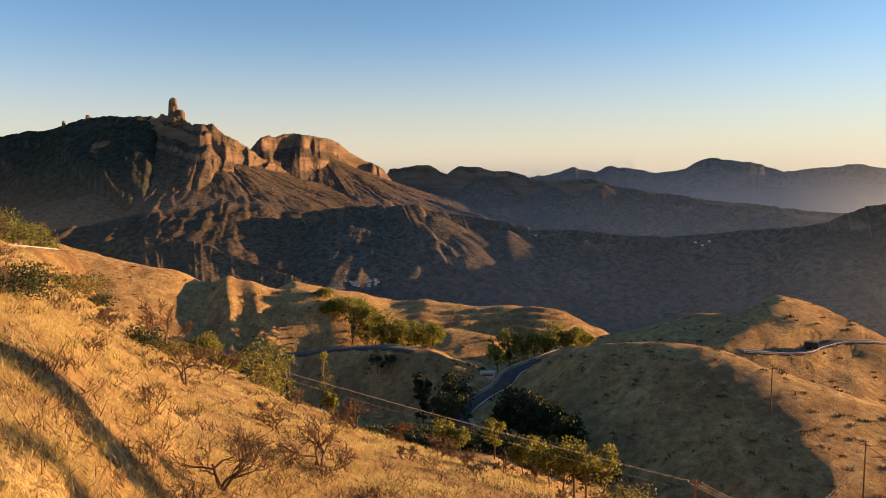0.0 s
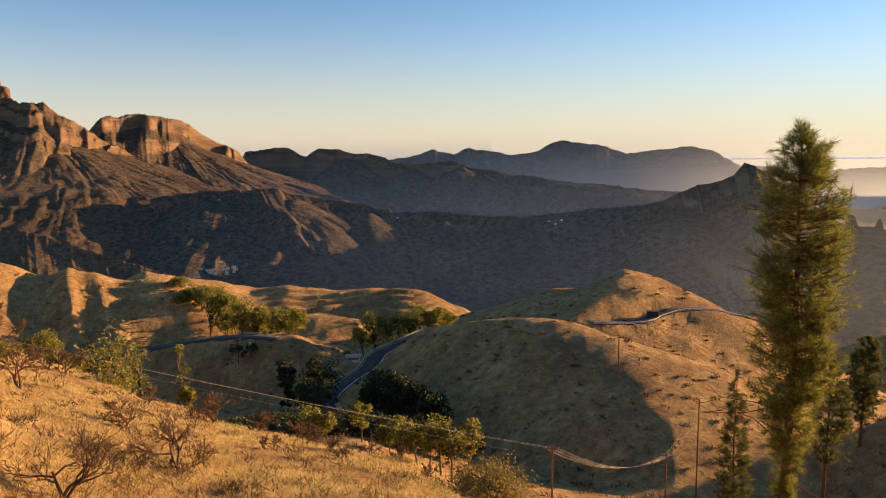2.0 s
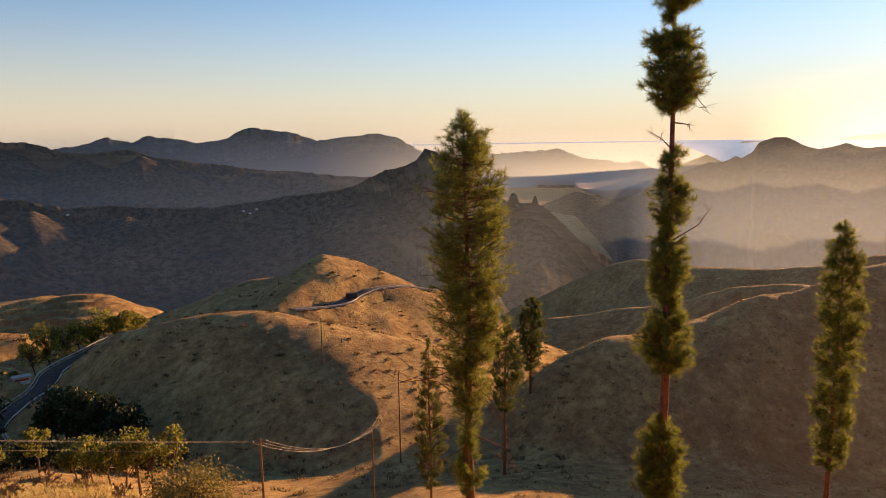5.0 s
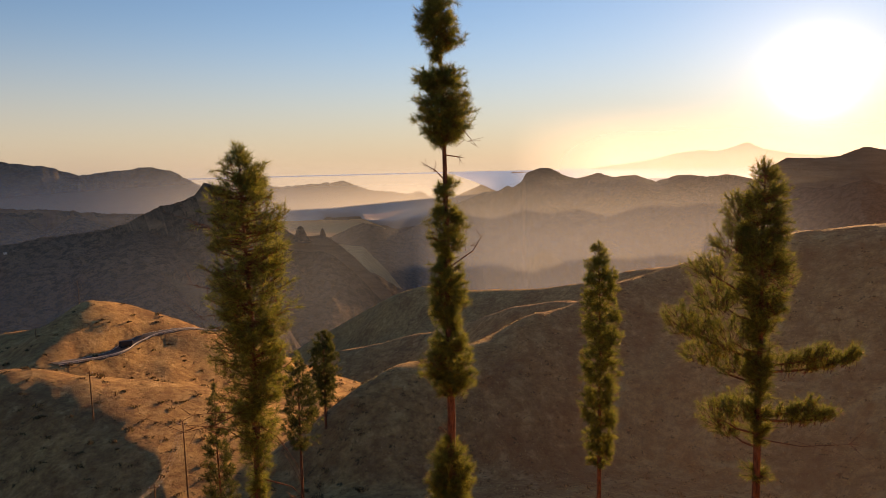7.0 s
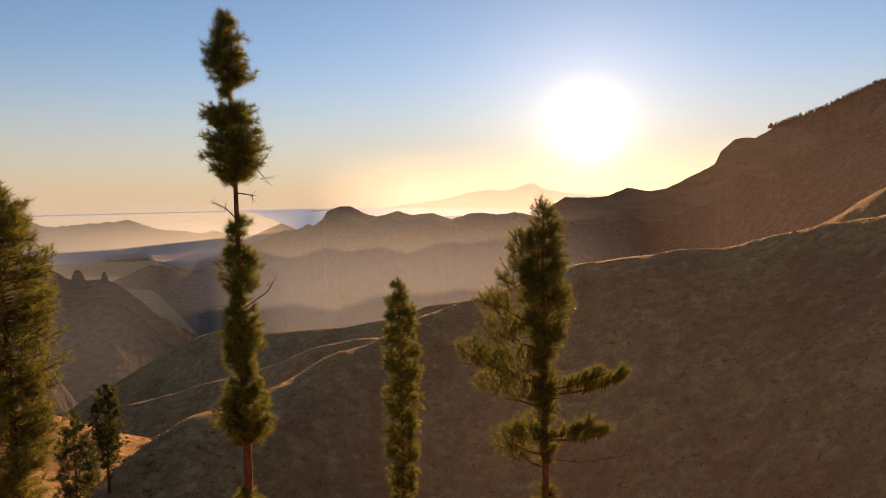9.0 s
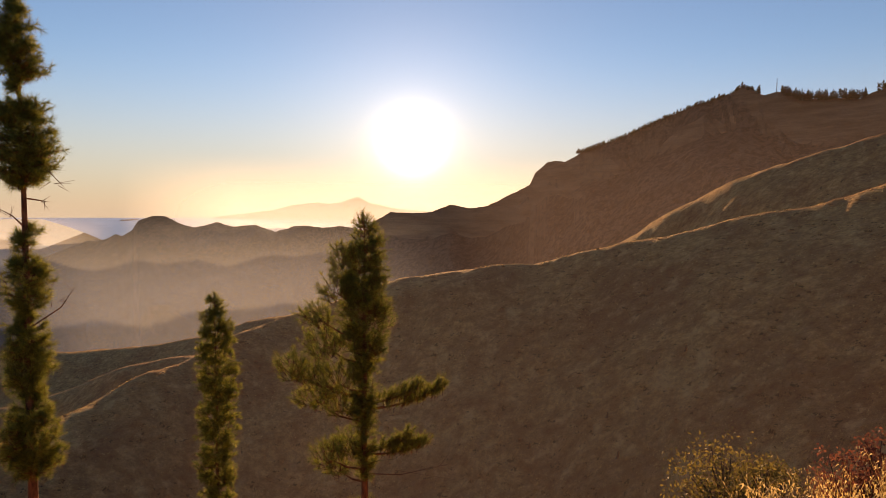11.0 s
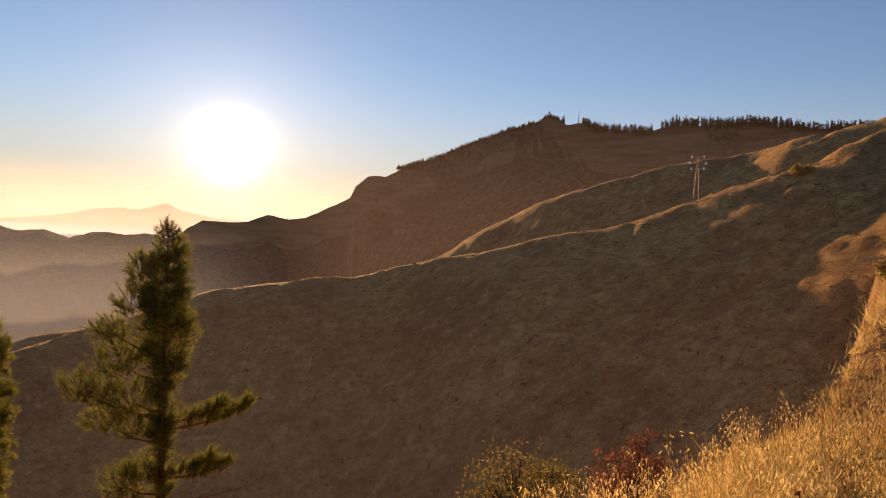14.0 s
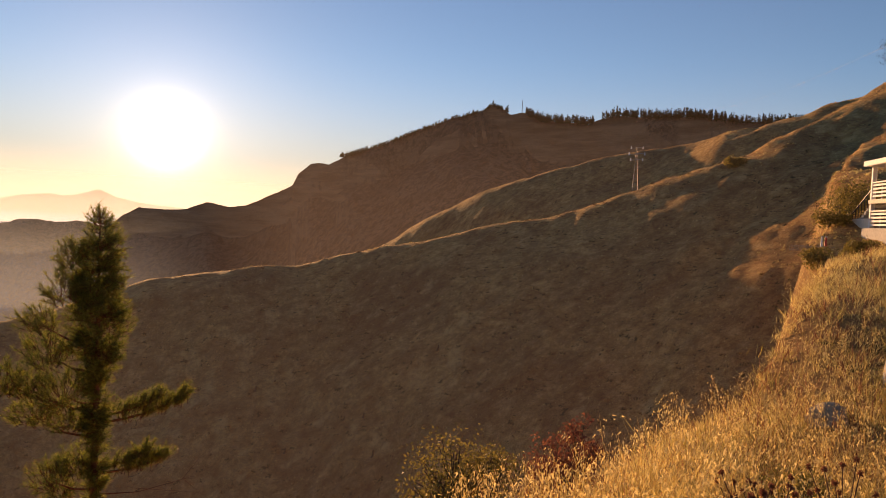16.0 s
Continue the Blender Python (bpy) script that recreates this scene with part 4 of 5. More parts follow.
def broadleaf(name, bearing, rng, top, wide, material, seed, leaf=0.2, count=900, label="", category="tree", group="", bark=None, lift=0.3, foot=None):
    """A tree or bush of many leaf clumps on a branching stem. top: height of its crown above the lookout's zero."""
    g = np.random.default_rng(seed)
    base = (height_at(bearing, rng) if foot is None else foot) - 0.15
    tall = max(top - base, 0.6)
    root = thing(name, bearing, rng, base, label, category, group)
    wood, green = Soup(), Soup()
    clumps = max(7, int(count / 55))
    trunk_top = tall * (0.45 + lift * 0.3)
    lean = g.normal() * 0.05 * tall
    wood.tube([[0, 0, 0], [lean * 0.5, 0, trunk_top * 0.5], [lean, 0, trunk_top]], [0.03 * tall ** 0.8 + 0.02, 0.024 * tall ** 0.8, 0.012 * tall ** 0.8], 6)
    for k in range(clumps):
        a = g.uniform(0, 2 * np.pi)
        h = g.beta(1.6, 1.4)
        rad = wide * 0.5 * np.sqrt(g.uniform(0.05, 1)) * (1 - abs(h - 0.45) ** 2 * 1.6)
        c = np.array([lean + rad * np.cos(a), rad * np.sin(a), tall * (lift + (0.93 - lift) * h)])
        size = wide * g.uniform(0.15, 0.26) * np.array([1.15, 1.15, 0.8])
        wood.tube([[lean * 0.6, 0, trunk_top * g.uniform(0.45, 1)], c], [0.010 * tall, 0.003 * tall], 3)
        m = int(count / clumps * g.uniform(0.6, 1.4))
        v = unit(g.normal(size=(m, 3))) * (g.uniform(0.25, 1.0, (m, 1)) ** 0.5) * size
        green.leaves(c + v, leaf, g)
    under("trunk", wood.mesh("trunk", bark or GREY_BARK), root, "greyish trunk and branches")
    under("crown", green.mesh("crown", material), root)
    return root


def ray_height(elevation, rng):
    return EYE + rng * math.tan(radians(elevation))


GROVE = [(-9.9, -10.3), (-8.3, -9.6), (-6.7, -10.0), (-5.4, -10.7), (-4.3, -11.3), (-3.3, -11.7), (-1.0, -11.9)]
for k in range(26):
    f = k / 25
    b = -9.8 + 9.0 * f + random.uniform(-0.3, 0.3)
    r = 330 - 66 * f + random.uniform(-6, 16)
    top = ray_height(float(np.interp(b, [p[0] for p in GROVE], [p[1] for p in GROVE])) - random.uniform(0.0, 0.55), r)
    broadleaf("gum_tree", b, r, max(top, height_at(b, r) + 5), random.uniform(6.5, 9.5), LEAVES, 100 + k, 0.4, 1500, "round-crowned green gum tree in a valley grove", "tree", "grove beside the valley road")
for k, (b, r, el, wide) in enumerate([(4.4, 243, -13.7, 7), (5.4, 246, -13.2, 8), (6.5, 247, -13.5, 7.5), (7.4, 248, -13.0, 6.5), (8.2, 252, -13.6, 6), (9.1, 250, -12.6, 7.5), (10.0, 252, -13.3, 7), (10.8, 252, -13.0, 6.5), (11.4, 256, -13.4, 6)]):
    broadleaf("gum_tree", b, r, ray_height(el + 0.45, r), wide, LEAVES, 140 + k, 0.36, 1500, "tall green gum tree at the road curve", "tree", "gum trees at the road curve", lift=0.3)
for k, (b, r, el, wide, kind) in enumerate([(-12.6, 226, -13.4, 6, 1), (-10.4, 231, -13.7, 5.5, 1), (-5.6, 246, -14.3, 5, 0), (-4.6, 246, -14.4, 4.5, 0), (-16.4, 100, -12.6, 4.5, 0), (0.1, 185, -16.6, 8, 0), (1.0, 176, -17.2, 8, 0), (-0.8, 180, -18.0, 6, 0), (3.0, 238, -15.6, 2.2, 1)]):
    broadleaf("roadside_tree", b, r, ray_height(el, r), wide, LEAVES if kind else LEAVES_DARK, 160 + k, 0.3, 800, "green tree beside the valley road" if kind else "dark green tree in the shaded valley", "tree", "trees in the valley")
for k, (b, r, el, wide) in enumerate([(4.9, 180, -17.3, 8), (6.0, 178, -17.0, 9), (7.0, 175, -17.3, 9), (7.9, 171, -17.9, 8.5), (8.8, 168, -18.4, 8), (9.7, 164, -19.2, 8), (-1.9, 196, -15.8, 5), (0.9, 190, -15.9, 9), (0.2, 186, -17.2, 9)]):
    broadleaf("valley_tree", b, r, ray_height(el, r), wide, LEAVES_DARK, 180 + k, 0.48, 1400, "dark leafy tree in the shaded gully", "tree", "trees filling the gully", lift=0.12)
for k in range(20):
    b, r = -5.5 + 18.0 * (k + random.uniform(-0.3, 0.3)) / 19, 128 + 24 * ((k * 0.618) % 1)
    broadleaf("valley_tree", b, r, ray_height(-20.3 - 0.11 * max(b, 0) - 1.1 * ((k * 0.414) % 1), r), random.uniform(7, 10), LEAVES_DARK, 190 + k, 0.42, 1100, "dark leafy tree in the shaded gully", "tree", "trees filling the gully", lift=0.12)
for k, (b, r, el, wide) in enumerate([(7.4, 112, -21.0, 4.6), (8.6, 112, -21.5, 4), (10.6, 110, -20.7, 4.8), (11.5, 110, -20.9, 4.4), (12.6, 110, -21.1, 3.6), (4.0, 120, -19.6, 3.4), (-0.2, 118, -19.6, 4.4), (1.2, 116, -20.1, 3.6), (9.6, 111, -21.3, 3.6), (6.4, 113, -21.6, 3.4), (-9.4, 66, -16.9, 1.4)]):
    broadleaf("gully_shrub", b, r, ray_height(el, r), wide, LEAVES, 210 + k, 0.26, 900, "yellow-green leafy treetop catching the last sun", "tree", "sunlit shrubs above the gully", lift=0.45)
broadleaf("leafy_tree", -15.1, 76, ray_height(-12.7, 76), 6.4, LEAVES, 230, 0.16, 2600, "broad green tree catching the sun below the grassy brow", lift=0.35)
broadleaf("leafy_tree", -19.2, 74, ray_height(-12.2, 74), 3.6, LEAVES, 231, 0.15, 1300, "small sunlit green tree on the brow")
broadleaf("leafy_tree", -17.6, 70, ray_height(-14.6, 70), 3.4, LEAVES, 232, 0.15, 1000, "low sunlit green tree on the brow")
for k, (b, r, el, wide, mat, n) in enumerate([(-31.6, 29, -9.5, 3.2, LEAVES_DARK, 2200), (-23.6, 46, -14.2, 3.2, LEAVES_DARK, 1500), (-21.8, 52, -14.6, 2.6, LEAVES_OLIVE, 1200), (-28.2, 52, -9.8, 4.5, LEAVES_OLIVE, 1600), (-29.6, 86, -6.2, 4.0, LEAVES, 900), (-31.2, 88, -3.6, 6.5, LEAVES, 1500), (-32.8, 90, -2.2, 6.0, LEAVES, 1400), (14.6, 31, -24.4, 3.4, LEAVES_OLIVE, 3200), (13.2, 33, -25.2, 1.8, LEAVES_OLIVE, 1000), (-17.0, 13.5, -24.6, 1.0, LEAVES_OLIVE, 1300), (-15.2, 60, -15.9, 2.2, LEAVES_OLIVE, 600), (-26.4, 62, -11.0, 2.4, LEAVES_DARK, 700)]):
    broadleaf("bush", b, r, ray_height(el, r), wide, mat, 240 + k, 0.028 + 0.0011 * r, int(n * 1.8), ("olive-yellow broom bush" if mat == LEAVES_OLIVE else "green bush") + " among dry grass on the slope", "bush", "bushes on the grassy slope", lift=0.05)


def bare_shrub(bearing, rng, tall, seed, spread=0.55, label=""):
    """A leafless shrub or small tree, branching five times."""
    g = np.random.default_rng(seed)
    root = thing("bare_shrub", bearing, rng, height_at(bearing, rng) - 0.1, label or "leafless brown shrub on the dry slope", "shrub", "leafless shrubs on the slope")
    wood = Soup()
    deep = 5 if tall > 2.1 else 4

    def grow(p, way, length, thick, level):
        bendy = unit(way + g.normal(size=3) * 0.25)
        q = p + way * length * 0.5
        e = q + bendy * length * 0.5
        fat = max(thick, 0.0004 * rng)
        wood.tube([p, q, e], [fat, fat * 0.85, max(thick * 0.6, 0.00032 * rng)], 4 if level < 2 else 3)
        if level < deep:
            for k in range(3 if level < 4 else 2):
                grow(p + (e - p) * g.uniform(0.45, 1.0), unit(bendy + g.normal(size=3) * spread + np.array([0, 0, 0.12])), length * g.uniform(0.55, 0.85), thick * 0.62, level + 1)

    for k in range(3):
        grow(np.array([g.normal() * 0.05, g.normal() * 0.05, 0]), unit(np.array([g.normal() * 0.5, g.normal() * 0.5, 1.0])), tall * 0.3, tall * 0.018, 0)
    under("crown", wood.mesh("crown", DEAD_WOOD), root)
    return root


for k, (b, r, tall) in enumerate([(-10.4, 25, 3.2), (-19.5, 15.5, 2.1), (-21.9, 52, 5.0), (-32.3, 27, 4.5), (-33.6, 24, 4.2), (-0.6, 40, 2.2), (1.5, 38, 1.5), (-17.6, 56, 3.2), (4.8, 37, 1.6), (-7.6, 44, 3.4), (-4.2, 46, 2.2), (7.2, 36, 1.5), (-13.0, 24, 1.4), (9.6, 34, 1.3), (-25.3, 44, 2.2), (-26.5, 27, 1.2), (-5.0, 22, 1.1), (17.5, 31, 1.2), (-20.2, 38, 3.4), (-12.3, 48, 2.0), (-17.9, 19, 2.6), (-13.6, 33, 2.2), (-3.2, 34, 1.4), (-9.0, 26, 1.6), (2.8, 33, 1.2), (-22.8, 24, 1.5)]):
    bare_shrub(b, r, tall, 300 + k)


# ---- dry grass ----
def grass(name, b0, b1, r0, r1, tufts, blades, tall, seed, material, label, wide=0.0009, clump=1.0, bare=0.45, flat=0.55):
    """Tufts of dry blades strewn over the slope, thicker in drifts."""
    g = np.random.default_rng(seed)
    b = g.uniform(b0, b1, tufts * 2)
    r = r0 * (r1 / r0) ** g.uniform(0, 1, tufts * 2)
    a = np.radians(b)
    x, y = r * np.sin(a), r * np.cos(a)
    keep = fractal(x / 2.2, y / 2.2, seed, 4) + g.uniform(-0.6, 0.6, len(x)) > bare - 0.75
    b, r, x, y = b[keep][:tufts], r[keep][:tufts], x[keep][:tufts], y[keep][:tufts]
    z = ground_height(b, r)
    n = len(b)
    size = tall * g.uniform(0.5, 1.2, n) * (0.75 + 0.5 * value_noise(x / 3, y / 3, seed + 4))
    roots = np.stack([x, y, z - 0.03], 1)[:, None] + g.normal(size=(n, blades, 3)) * np.array([0.09, 0.09, 0.0]) * clump
    wind = np.array([-0.10, 0.03, 0.0])
    ways = unit(g.normal(size=(n, blades, 3)) * np.array([flat, flat, 0.15]) + np.array([0, 0, 1.0]) + wind)
    lengths = (size[:, None] * g.uniform(0.5, 1.1, (n, blades))).ravel()
    widths = np.repeat(0.002 + wide * r, blades)
    s = Soup()
    s.blades(roots.reshape(-1, 3), ways.reshape(-1, 3), lengths, widths, g)
    me = s.mesh(name, material)
    return tagged(new(name, me), label, "grass", kind="stuff")


grass("dry_grass", -37, 30, 6.0, 85, 46000, 7, 0.27, 11, STRAW, "golden dry grass over the slope below the lookout", wide=0.00055, bare=0.45, flat=0.8)
grass("dry_grass", 105, 140, 4.0, 110, 24000, 8, 0.33, 12, STRAW, "golden dry grass and wild oats on the steep bank", wide=0.00055, bare=0.25, flat=0.65)
grass("dry_grass", 44, 134, 90, 330, 20000, 5, 0.42, 13, STRAW, "pale grass tufts along the shaded hillside crest", wide=0.0004)
SCRUB = leaf_material("dry_scrub", [(0.0, (0.07, 0.045, 0.025)), (0.6, (0.14, 0.09, 0.045)), (1.0, (0.20, 0.16, 0.06))], 0.3, 0.85)
grass("dry_grass", -37, 6, 200, 400, 3000, 4, 0.4, 17, STRAW, "sunlit dry grass on the long hill beyond the gully", wide=0.0011, bare=0.4)
grass("dry_scrub", -37, 24, 10, 80, 900, 36, 0.45, 18, SCRUB, "small brown scrub clumps dotting the dry slope", wide=0.0011, clump=3.2, bare=0.6, flat=1.0)
grass("dry_scrub", 40, 130, 60, 230, 2600, 12, 0.5, 19, SCRUB, "brown scrub clumps over the shaded hillside", wide=0.0015, clump=4.0, bare=0.6)
grass("dry_scrub", -37, 46, 110, 400, 1500, 24, 0.8, 20, SCRUB, "brown scrub clumps over the hills round the valley", wide=0.0016, clump=6.0, bare=0.65)
GREEN_WEED = leaf_material("green_weed", [(0.0, (0.22, 0.18, 0.045)), (1.0, (0.46, 0.37, 0.11))], 0.45, 0.75)
grass("green_weeds", -37, 25, 9, 60, 260, 45, 0.36, 23, GREEN_WEED, "olive green weeds in clumps among the dry grass", wide=0.0008, clump=3.0, bare=0.7)
grass("russet_weeds", -37, 20, 5, 60, 1500, 8, 0.3, 14, RUSSET, "russet dry weeds scattered in the grass")
grass("green_weeds", 118, 140, 5.5, 40, 160, 40, 0.36, 24, GREEN_WEED, "olive green weeds in clumps on the bank", wide=0.0008, clump=3.0, bare=0.6)
grass("russet_weeds", 103, 138, 4.5, 30, 800, 9, 0.5, 15, RUSSET, "russet dry weeds scattered on the bank")


# ---- haze put in as translucent sheets ----
def haze_sheet(rng, thick, top, bottom=-150.0, shares=((-60, 1.0),), b0=-50.0, b1=150.0, tint=(0.84, 0.95, 1.0)):
    """A translucent curtain in place of haze at one range, thinning upwards. shares: how much of it hangs at each
    bearing.
    """
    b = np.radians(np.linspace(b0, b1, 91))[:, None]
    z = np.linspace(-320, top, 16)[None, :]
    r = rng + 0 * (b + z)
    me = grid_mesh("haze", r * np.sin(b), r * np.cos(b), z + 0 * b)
    me.materials.append(haze_sheet_mat("haze_sheet_mat", thick, tint, bottom, top, shares))
    return tagged(new("haze", me), "thin translucent sheet added in place of haze and glare", "haze", kind="stuff")


# reddish sheet added close by as warm glare, to lift the shaded hillside
GLARE_RED = (1.0, 0.70, 0.52)
haze_sheet(56, 0.018, 40, -20, ((44, 0.0), (72, 1.0), (112, 0.85), (125, 0.8), (131, 0.0)), 42, 132, GLARE_RED)
# another added veil, to lift the dark pine mountain
haze_sheet(445, 0.032, 110, 0, ((82, 0.0), (90, 1.0), (126, 0.8), (132, 0.0)), 82, 132, (0.95, 0.78, 0.66))
haze_sheet(790, 0.12, 0, -150, ((-30, 0.08), (-9, 0.25), (4, 1.0), (34, 1.0), (43, 0.7), (50, 0.0)), -50, 50)
haze_sheet(1570, 0.21, 60, -190, ((-9, 0.2), (3, 1.0), (34, 0.9), (42, 0.45), (50, 0.0)), -50, 50)
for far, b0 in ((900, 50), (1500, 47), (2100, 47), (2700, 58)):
    haze_sheet(far, 0.20, 10, -240, ((b0, 0.0), (b0 + 6, 0.9), (66, 1.0), (78, 0.9), (84, 0.0)), b0, 84)
haze_sheet(2480, 0.46, 120, -190, ((-8, 0.5), (34, 1.0), (41, 0.0)), -50, 41)
haze_sheet(3390, 0.55, 40, -250, ((32, 0.0), (40, 1.0), (50, 1.0), (58, 0.0)), 32, 58)
haze_sheet(4700, 0.42, 120, -150, ((-60, 1.0), (15, 1.0)), -50, 15)
haze_sheet(3300, 0.55, 260, -40, ((58, 0.0), (66, 1.0), (150, 1.0)), 58, 150)


def sea():
    """The bright sea far below, out to the horizon."""
    k = Nodes("pale_sea_cloud")
    n = k.noise(0.004, 4, 0.6, stretch=(1, 1, 1))
    # near-white base: low cloud, with the sky's brightness put into the water colour
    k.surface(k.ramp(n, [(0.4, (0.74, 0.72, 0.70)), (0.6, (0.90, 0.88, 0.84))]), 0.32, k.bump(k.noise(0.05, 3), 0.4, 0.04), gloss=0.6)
    b = np.radians(np.linspace(30, 120, 91))
    deg = np.degrees(b)
    inner = np.interp(deg, [30, 53, 58, 60, 70, 82, 120], [4420, 4420, 3130, 3010, 2810, 2660, 2660])
    rim = np.interp(deg, [53, 57, 60, 70, 77, 83, 120], [-72, -150, -110, -98, -120, -170, -170])
    f = np.linspace(0, 1, 16)[None, :]
    r = inner[:, None] * (1 - f) + 4960 * f
    z = -72.0 + (rim[:, None] + 72.0) * np.clip(1 - f * 1.05, 0, 1)
    me = grid_mesh("water", r * np.sin(b)[:, None], r * np.cos(b)[:, None], z)
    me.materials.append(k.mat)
    return tagged(new("water", me), "bright sea and low cloud far below the headland", "sea", kind="structure")


sea()


# ---- rock towers ----
def rock_tower(bearing, rng, foot, top, wide, seed, label, taper=0.3):
    """An upright monolith, narrower and rounded at the head."""
    g = np.random.default_rng(seed)
    a = np.linspace(0, 2 * np.pi, 29)[:, None]
    f = np.linspace(-0.25, 1, 34)[None, :]
    rad = wide * 0.5 * np.clip(1.12 - taper * f, 0, 9) * np.sqrt(np.clip(1 - np.clip((f - 0.7) / 0.302, 0, 1) ** 2.2, 0, 1))
    rad = rad * (1 + 0.24 * fractal(np.cos(a) * 1.5 + seed, np.sin(a) * 1.5 + f * 2.2, seed, 4)) + np.where(f < 0.25, wide * 0.6 * (0.25 - f), 0)
    me = grid_mesh("rock_tower", rad * np.cos(a), rad * np.sin(a) * 0.8, foot + (top - foot) * f + 0 * a)
    me.materials.append(ROCK_WARM if rng > 1500 else ROCK_DARK)
    ob = new("rock_tower", me)
    ob.matrix_world = Matrix.Translation(spot(bearing, rng)) @ pose(0, 0, 0, 0, 0, -bearing)
    return tagged(ob, label, "rock")


rock_tower(-20.45, 1925, 140, 190, 22, 5, "tall volcanic monolith standing on the summit plateau")
rock_tower(-20.05, 1920, 128, 160, 24, 6, "low boulder beside the monolith on the summit")
rock_tower(-26.2, 2058, 140, 153, 12, 8, "small rock knob on the massif's rim")
rock_tower(-27.75, 2098, 126, 140, 8, 9, "small rock knob on the massif's rim")
rock_tower(41.05, 1262, -128, -105, 22, 12, "dark rock pinnacle on the shaded ridge", 0.75)
rock_tower(42.8, 1258, -130, -110, 13, 13, "dark rock pinnacle on the shaded ridge", 0.75)
rock_tower(39.2, 1266, -124, -111, 16, 14, "low dark rock pinnacle on the shaded ridge", 0.75)


# ---- far pines on the crest ----
def crest_pines():
    g = np.random.default_rng(77)
    crest = [(93.4, 1450, 117), (96.3, 1423, 140), (99.4, 1396, 171), (101.6, 1369, 190), (104.2, 1342, 202), (105, 1315, 213), (106.5, 1288, 192), (107.4, 1262, 194), (108.9, 1235, 176), (112.5, 1208, 168), (114.5, 1181, 179), (117.9, 1154, 172), (120.7, 1127, 169), (123.7, 1090, 155), (127.1, 1033, 145), (133, 1000, 125)]
    s = Soup()
    for b in np.concatenate([g.uniform(93.0, 106.2, 330), g.uniform(107.6, 113, 190), g.uniform(113.6, 131, 560)]):
        r = along(crest, b, 1) + g.uniform(-12, 22)
        z = along(crest, b, 2) - 4
        tall = g.uniform(9, 18) * (0.65 if b < 106 else 1.0)
        foot = np.array(spot(b, r, z))
        s.tube([foot, foot + [0, 0, tall]], [0.35, 0.1], 3)
        n = 26
        h = g.uniform(0.3, 1.0, n)
        root = foot + np.stack([0 * h, 0 * h, h * tall], 1)
        way = unit(np.stack([g.normal(size=n), g.normal(size=n), g.uniform(-0.5, 0.3, n)], 1))
        s.blades(root, way, 3.6 * (1.15 - h) + 0.7, np.full(n, 2.2), g)
    me = s.mesh("far_pines", LEAVES_DARK)
    return tagged(new("far_pines", me), "dark pines lining the mountain crest against the sky", "trees", kind="stuff")


crest_pines()


# ---- simple built shapes ----
def plain(name, colour, rough=0.6, metal=0.0, wear=0.15, grain=3.0):
    k = Nodes(name)
    n = k.noise(grain, 5, 0.65)
    dark = tuple(c * (1 - wear) for c in colour)
    light = tuple(min(1.0, c * (1 + wear * 0.5)) for c in colour)
    k.surface(k.ramp(n, [(0.35, dark), (0.65, light)]), rough, k.bump(n, 0.01, 0.3), metal, 0.35)
    return k.mat


ASPHALT = plain("asphalt", (0.085, 0.075, 0.066), 0.95, 0, 0.3, 1.5)
DIRT = plain("track_dirt", (0.42, 0.31, 0.2), 0.95, 0, 0.25, 0.8)
RAIL = plain("galvanised_rail", (0.6, 0.58, 0.54), 0.6, 0.0, 0.12, 2)
CONCRETE = plain("concrete", (0.42, 0.40, 0.36), 0.9, 0, 0.2, 4)
WHITE = plain("white_paint", (0.8, 0.78, 0.74), 0.7, 0, 0.08, 5)
CREAM = plain("cream_render", (0.72, 0.66, 0.55), 0.85, 0, 0.1, 4)
POLE_WOOD = bark_material("pole_wood", (0.12, 0.065, 0.035), (0.28, 0.16, 0.085), 6)
STEEL = plain("lattice_steel", (0.32, 0.30, 0.28), 0.55, 0.6, 0.25, 6)
DARK_METAL = plain("dark_metal", (0.035, 0.035, 0.04), 0.5, 0.3, 0.2, 5)
GLASS_DARK = plain("dark_window_glass", (0.02, 0.022, 0.025), 0.08, 0, 0.05, 2)
RED = plain("red_paint", (0.45, 0.06, 0.04), 0.6, 0, 0.15, 5)
TILE = plain("roof_tile", (0.38, 0.16, 0.09), 0.9, 0, 0.25, 2)
BROWN_WOOD = bark_material("stained_wood", (0.10, 0.05, 0.025), (0.2, 0.10, 0.05), 6)
STONE = plain("pale_stone", (0.42, 0.32, 0.20), 0.95, 0, 0.3, 5)


def block(sx, sy, sz, at=(0, 0, 0), edge=0.02, into=None):
    """A box with softened edges, standing on at, as a bmesh."""
    bm = bmesh.new()
    bmesh.ops.create_cube(bm, size=1, matrix=Matrix.Translation((0, 0, 0.5)))
    bmesh.ops.scale(bm, vec=(sx, sy, sz), verts=bm.verts)
    bmesh.ops.bevel(bm, geom=bm.edges, offset=min(edge, sx * 0.3, sy * 0.3, sz * 0.3), segments=1, affect="EDGES", profile=0.5)
    bmesh.ops.translate(bm, vec=at, verts=bm.verts)
    return bm


def part(name, bm, material, parent, label=""):
    me = bpy.data.meshes.new(name)
    bm.to_mesh(me)
    bm.free()
    me.materials.append(material)
    ob = new(name, me)
    ob.parent = parent
    return tagged(ob, label)


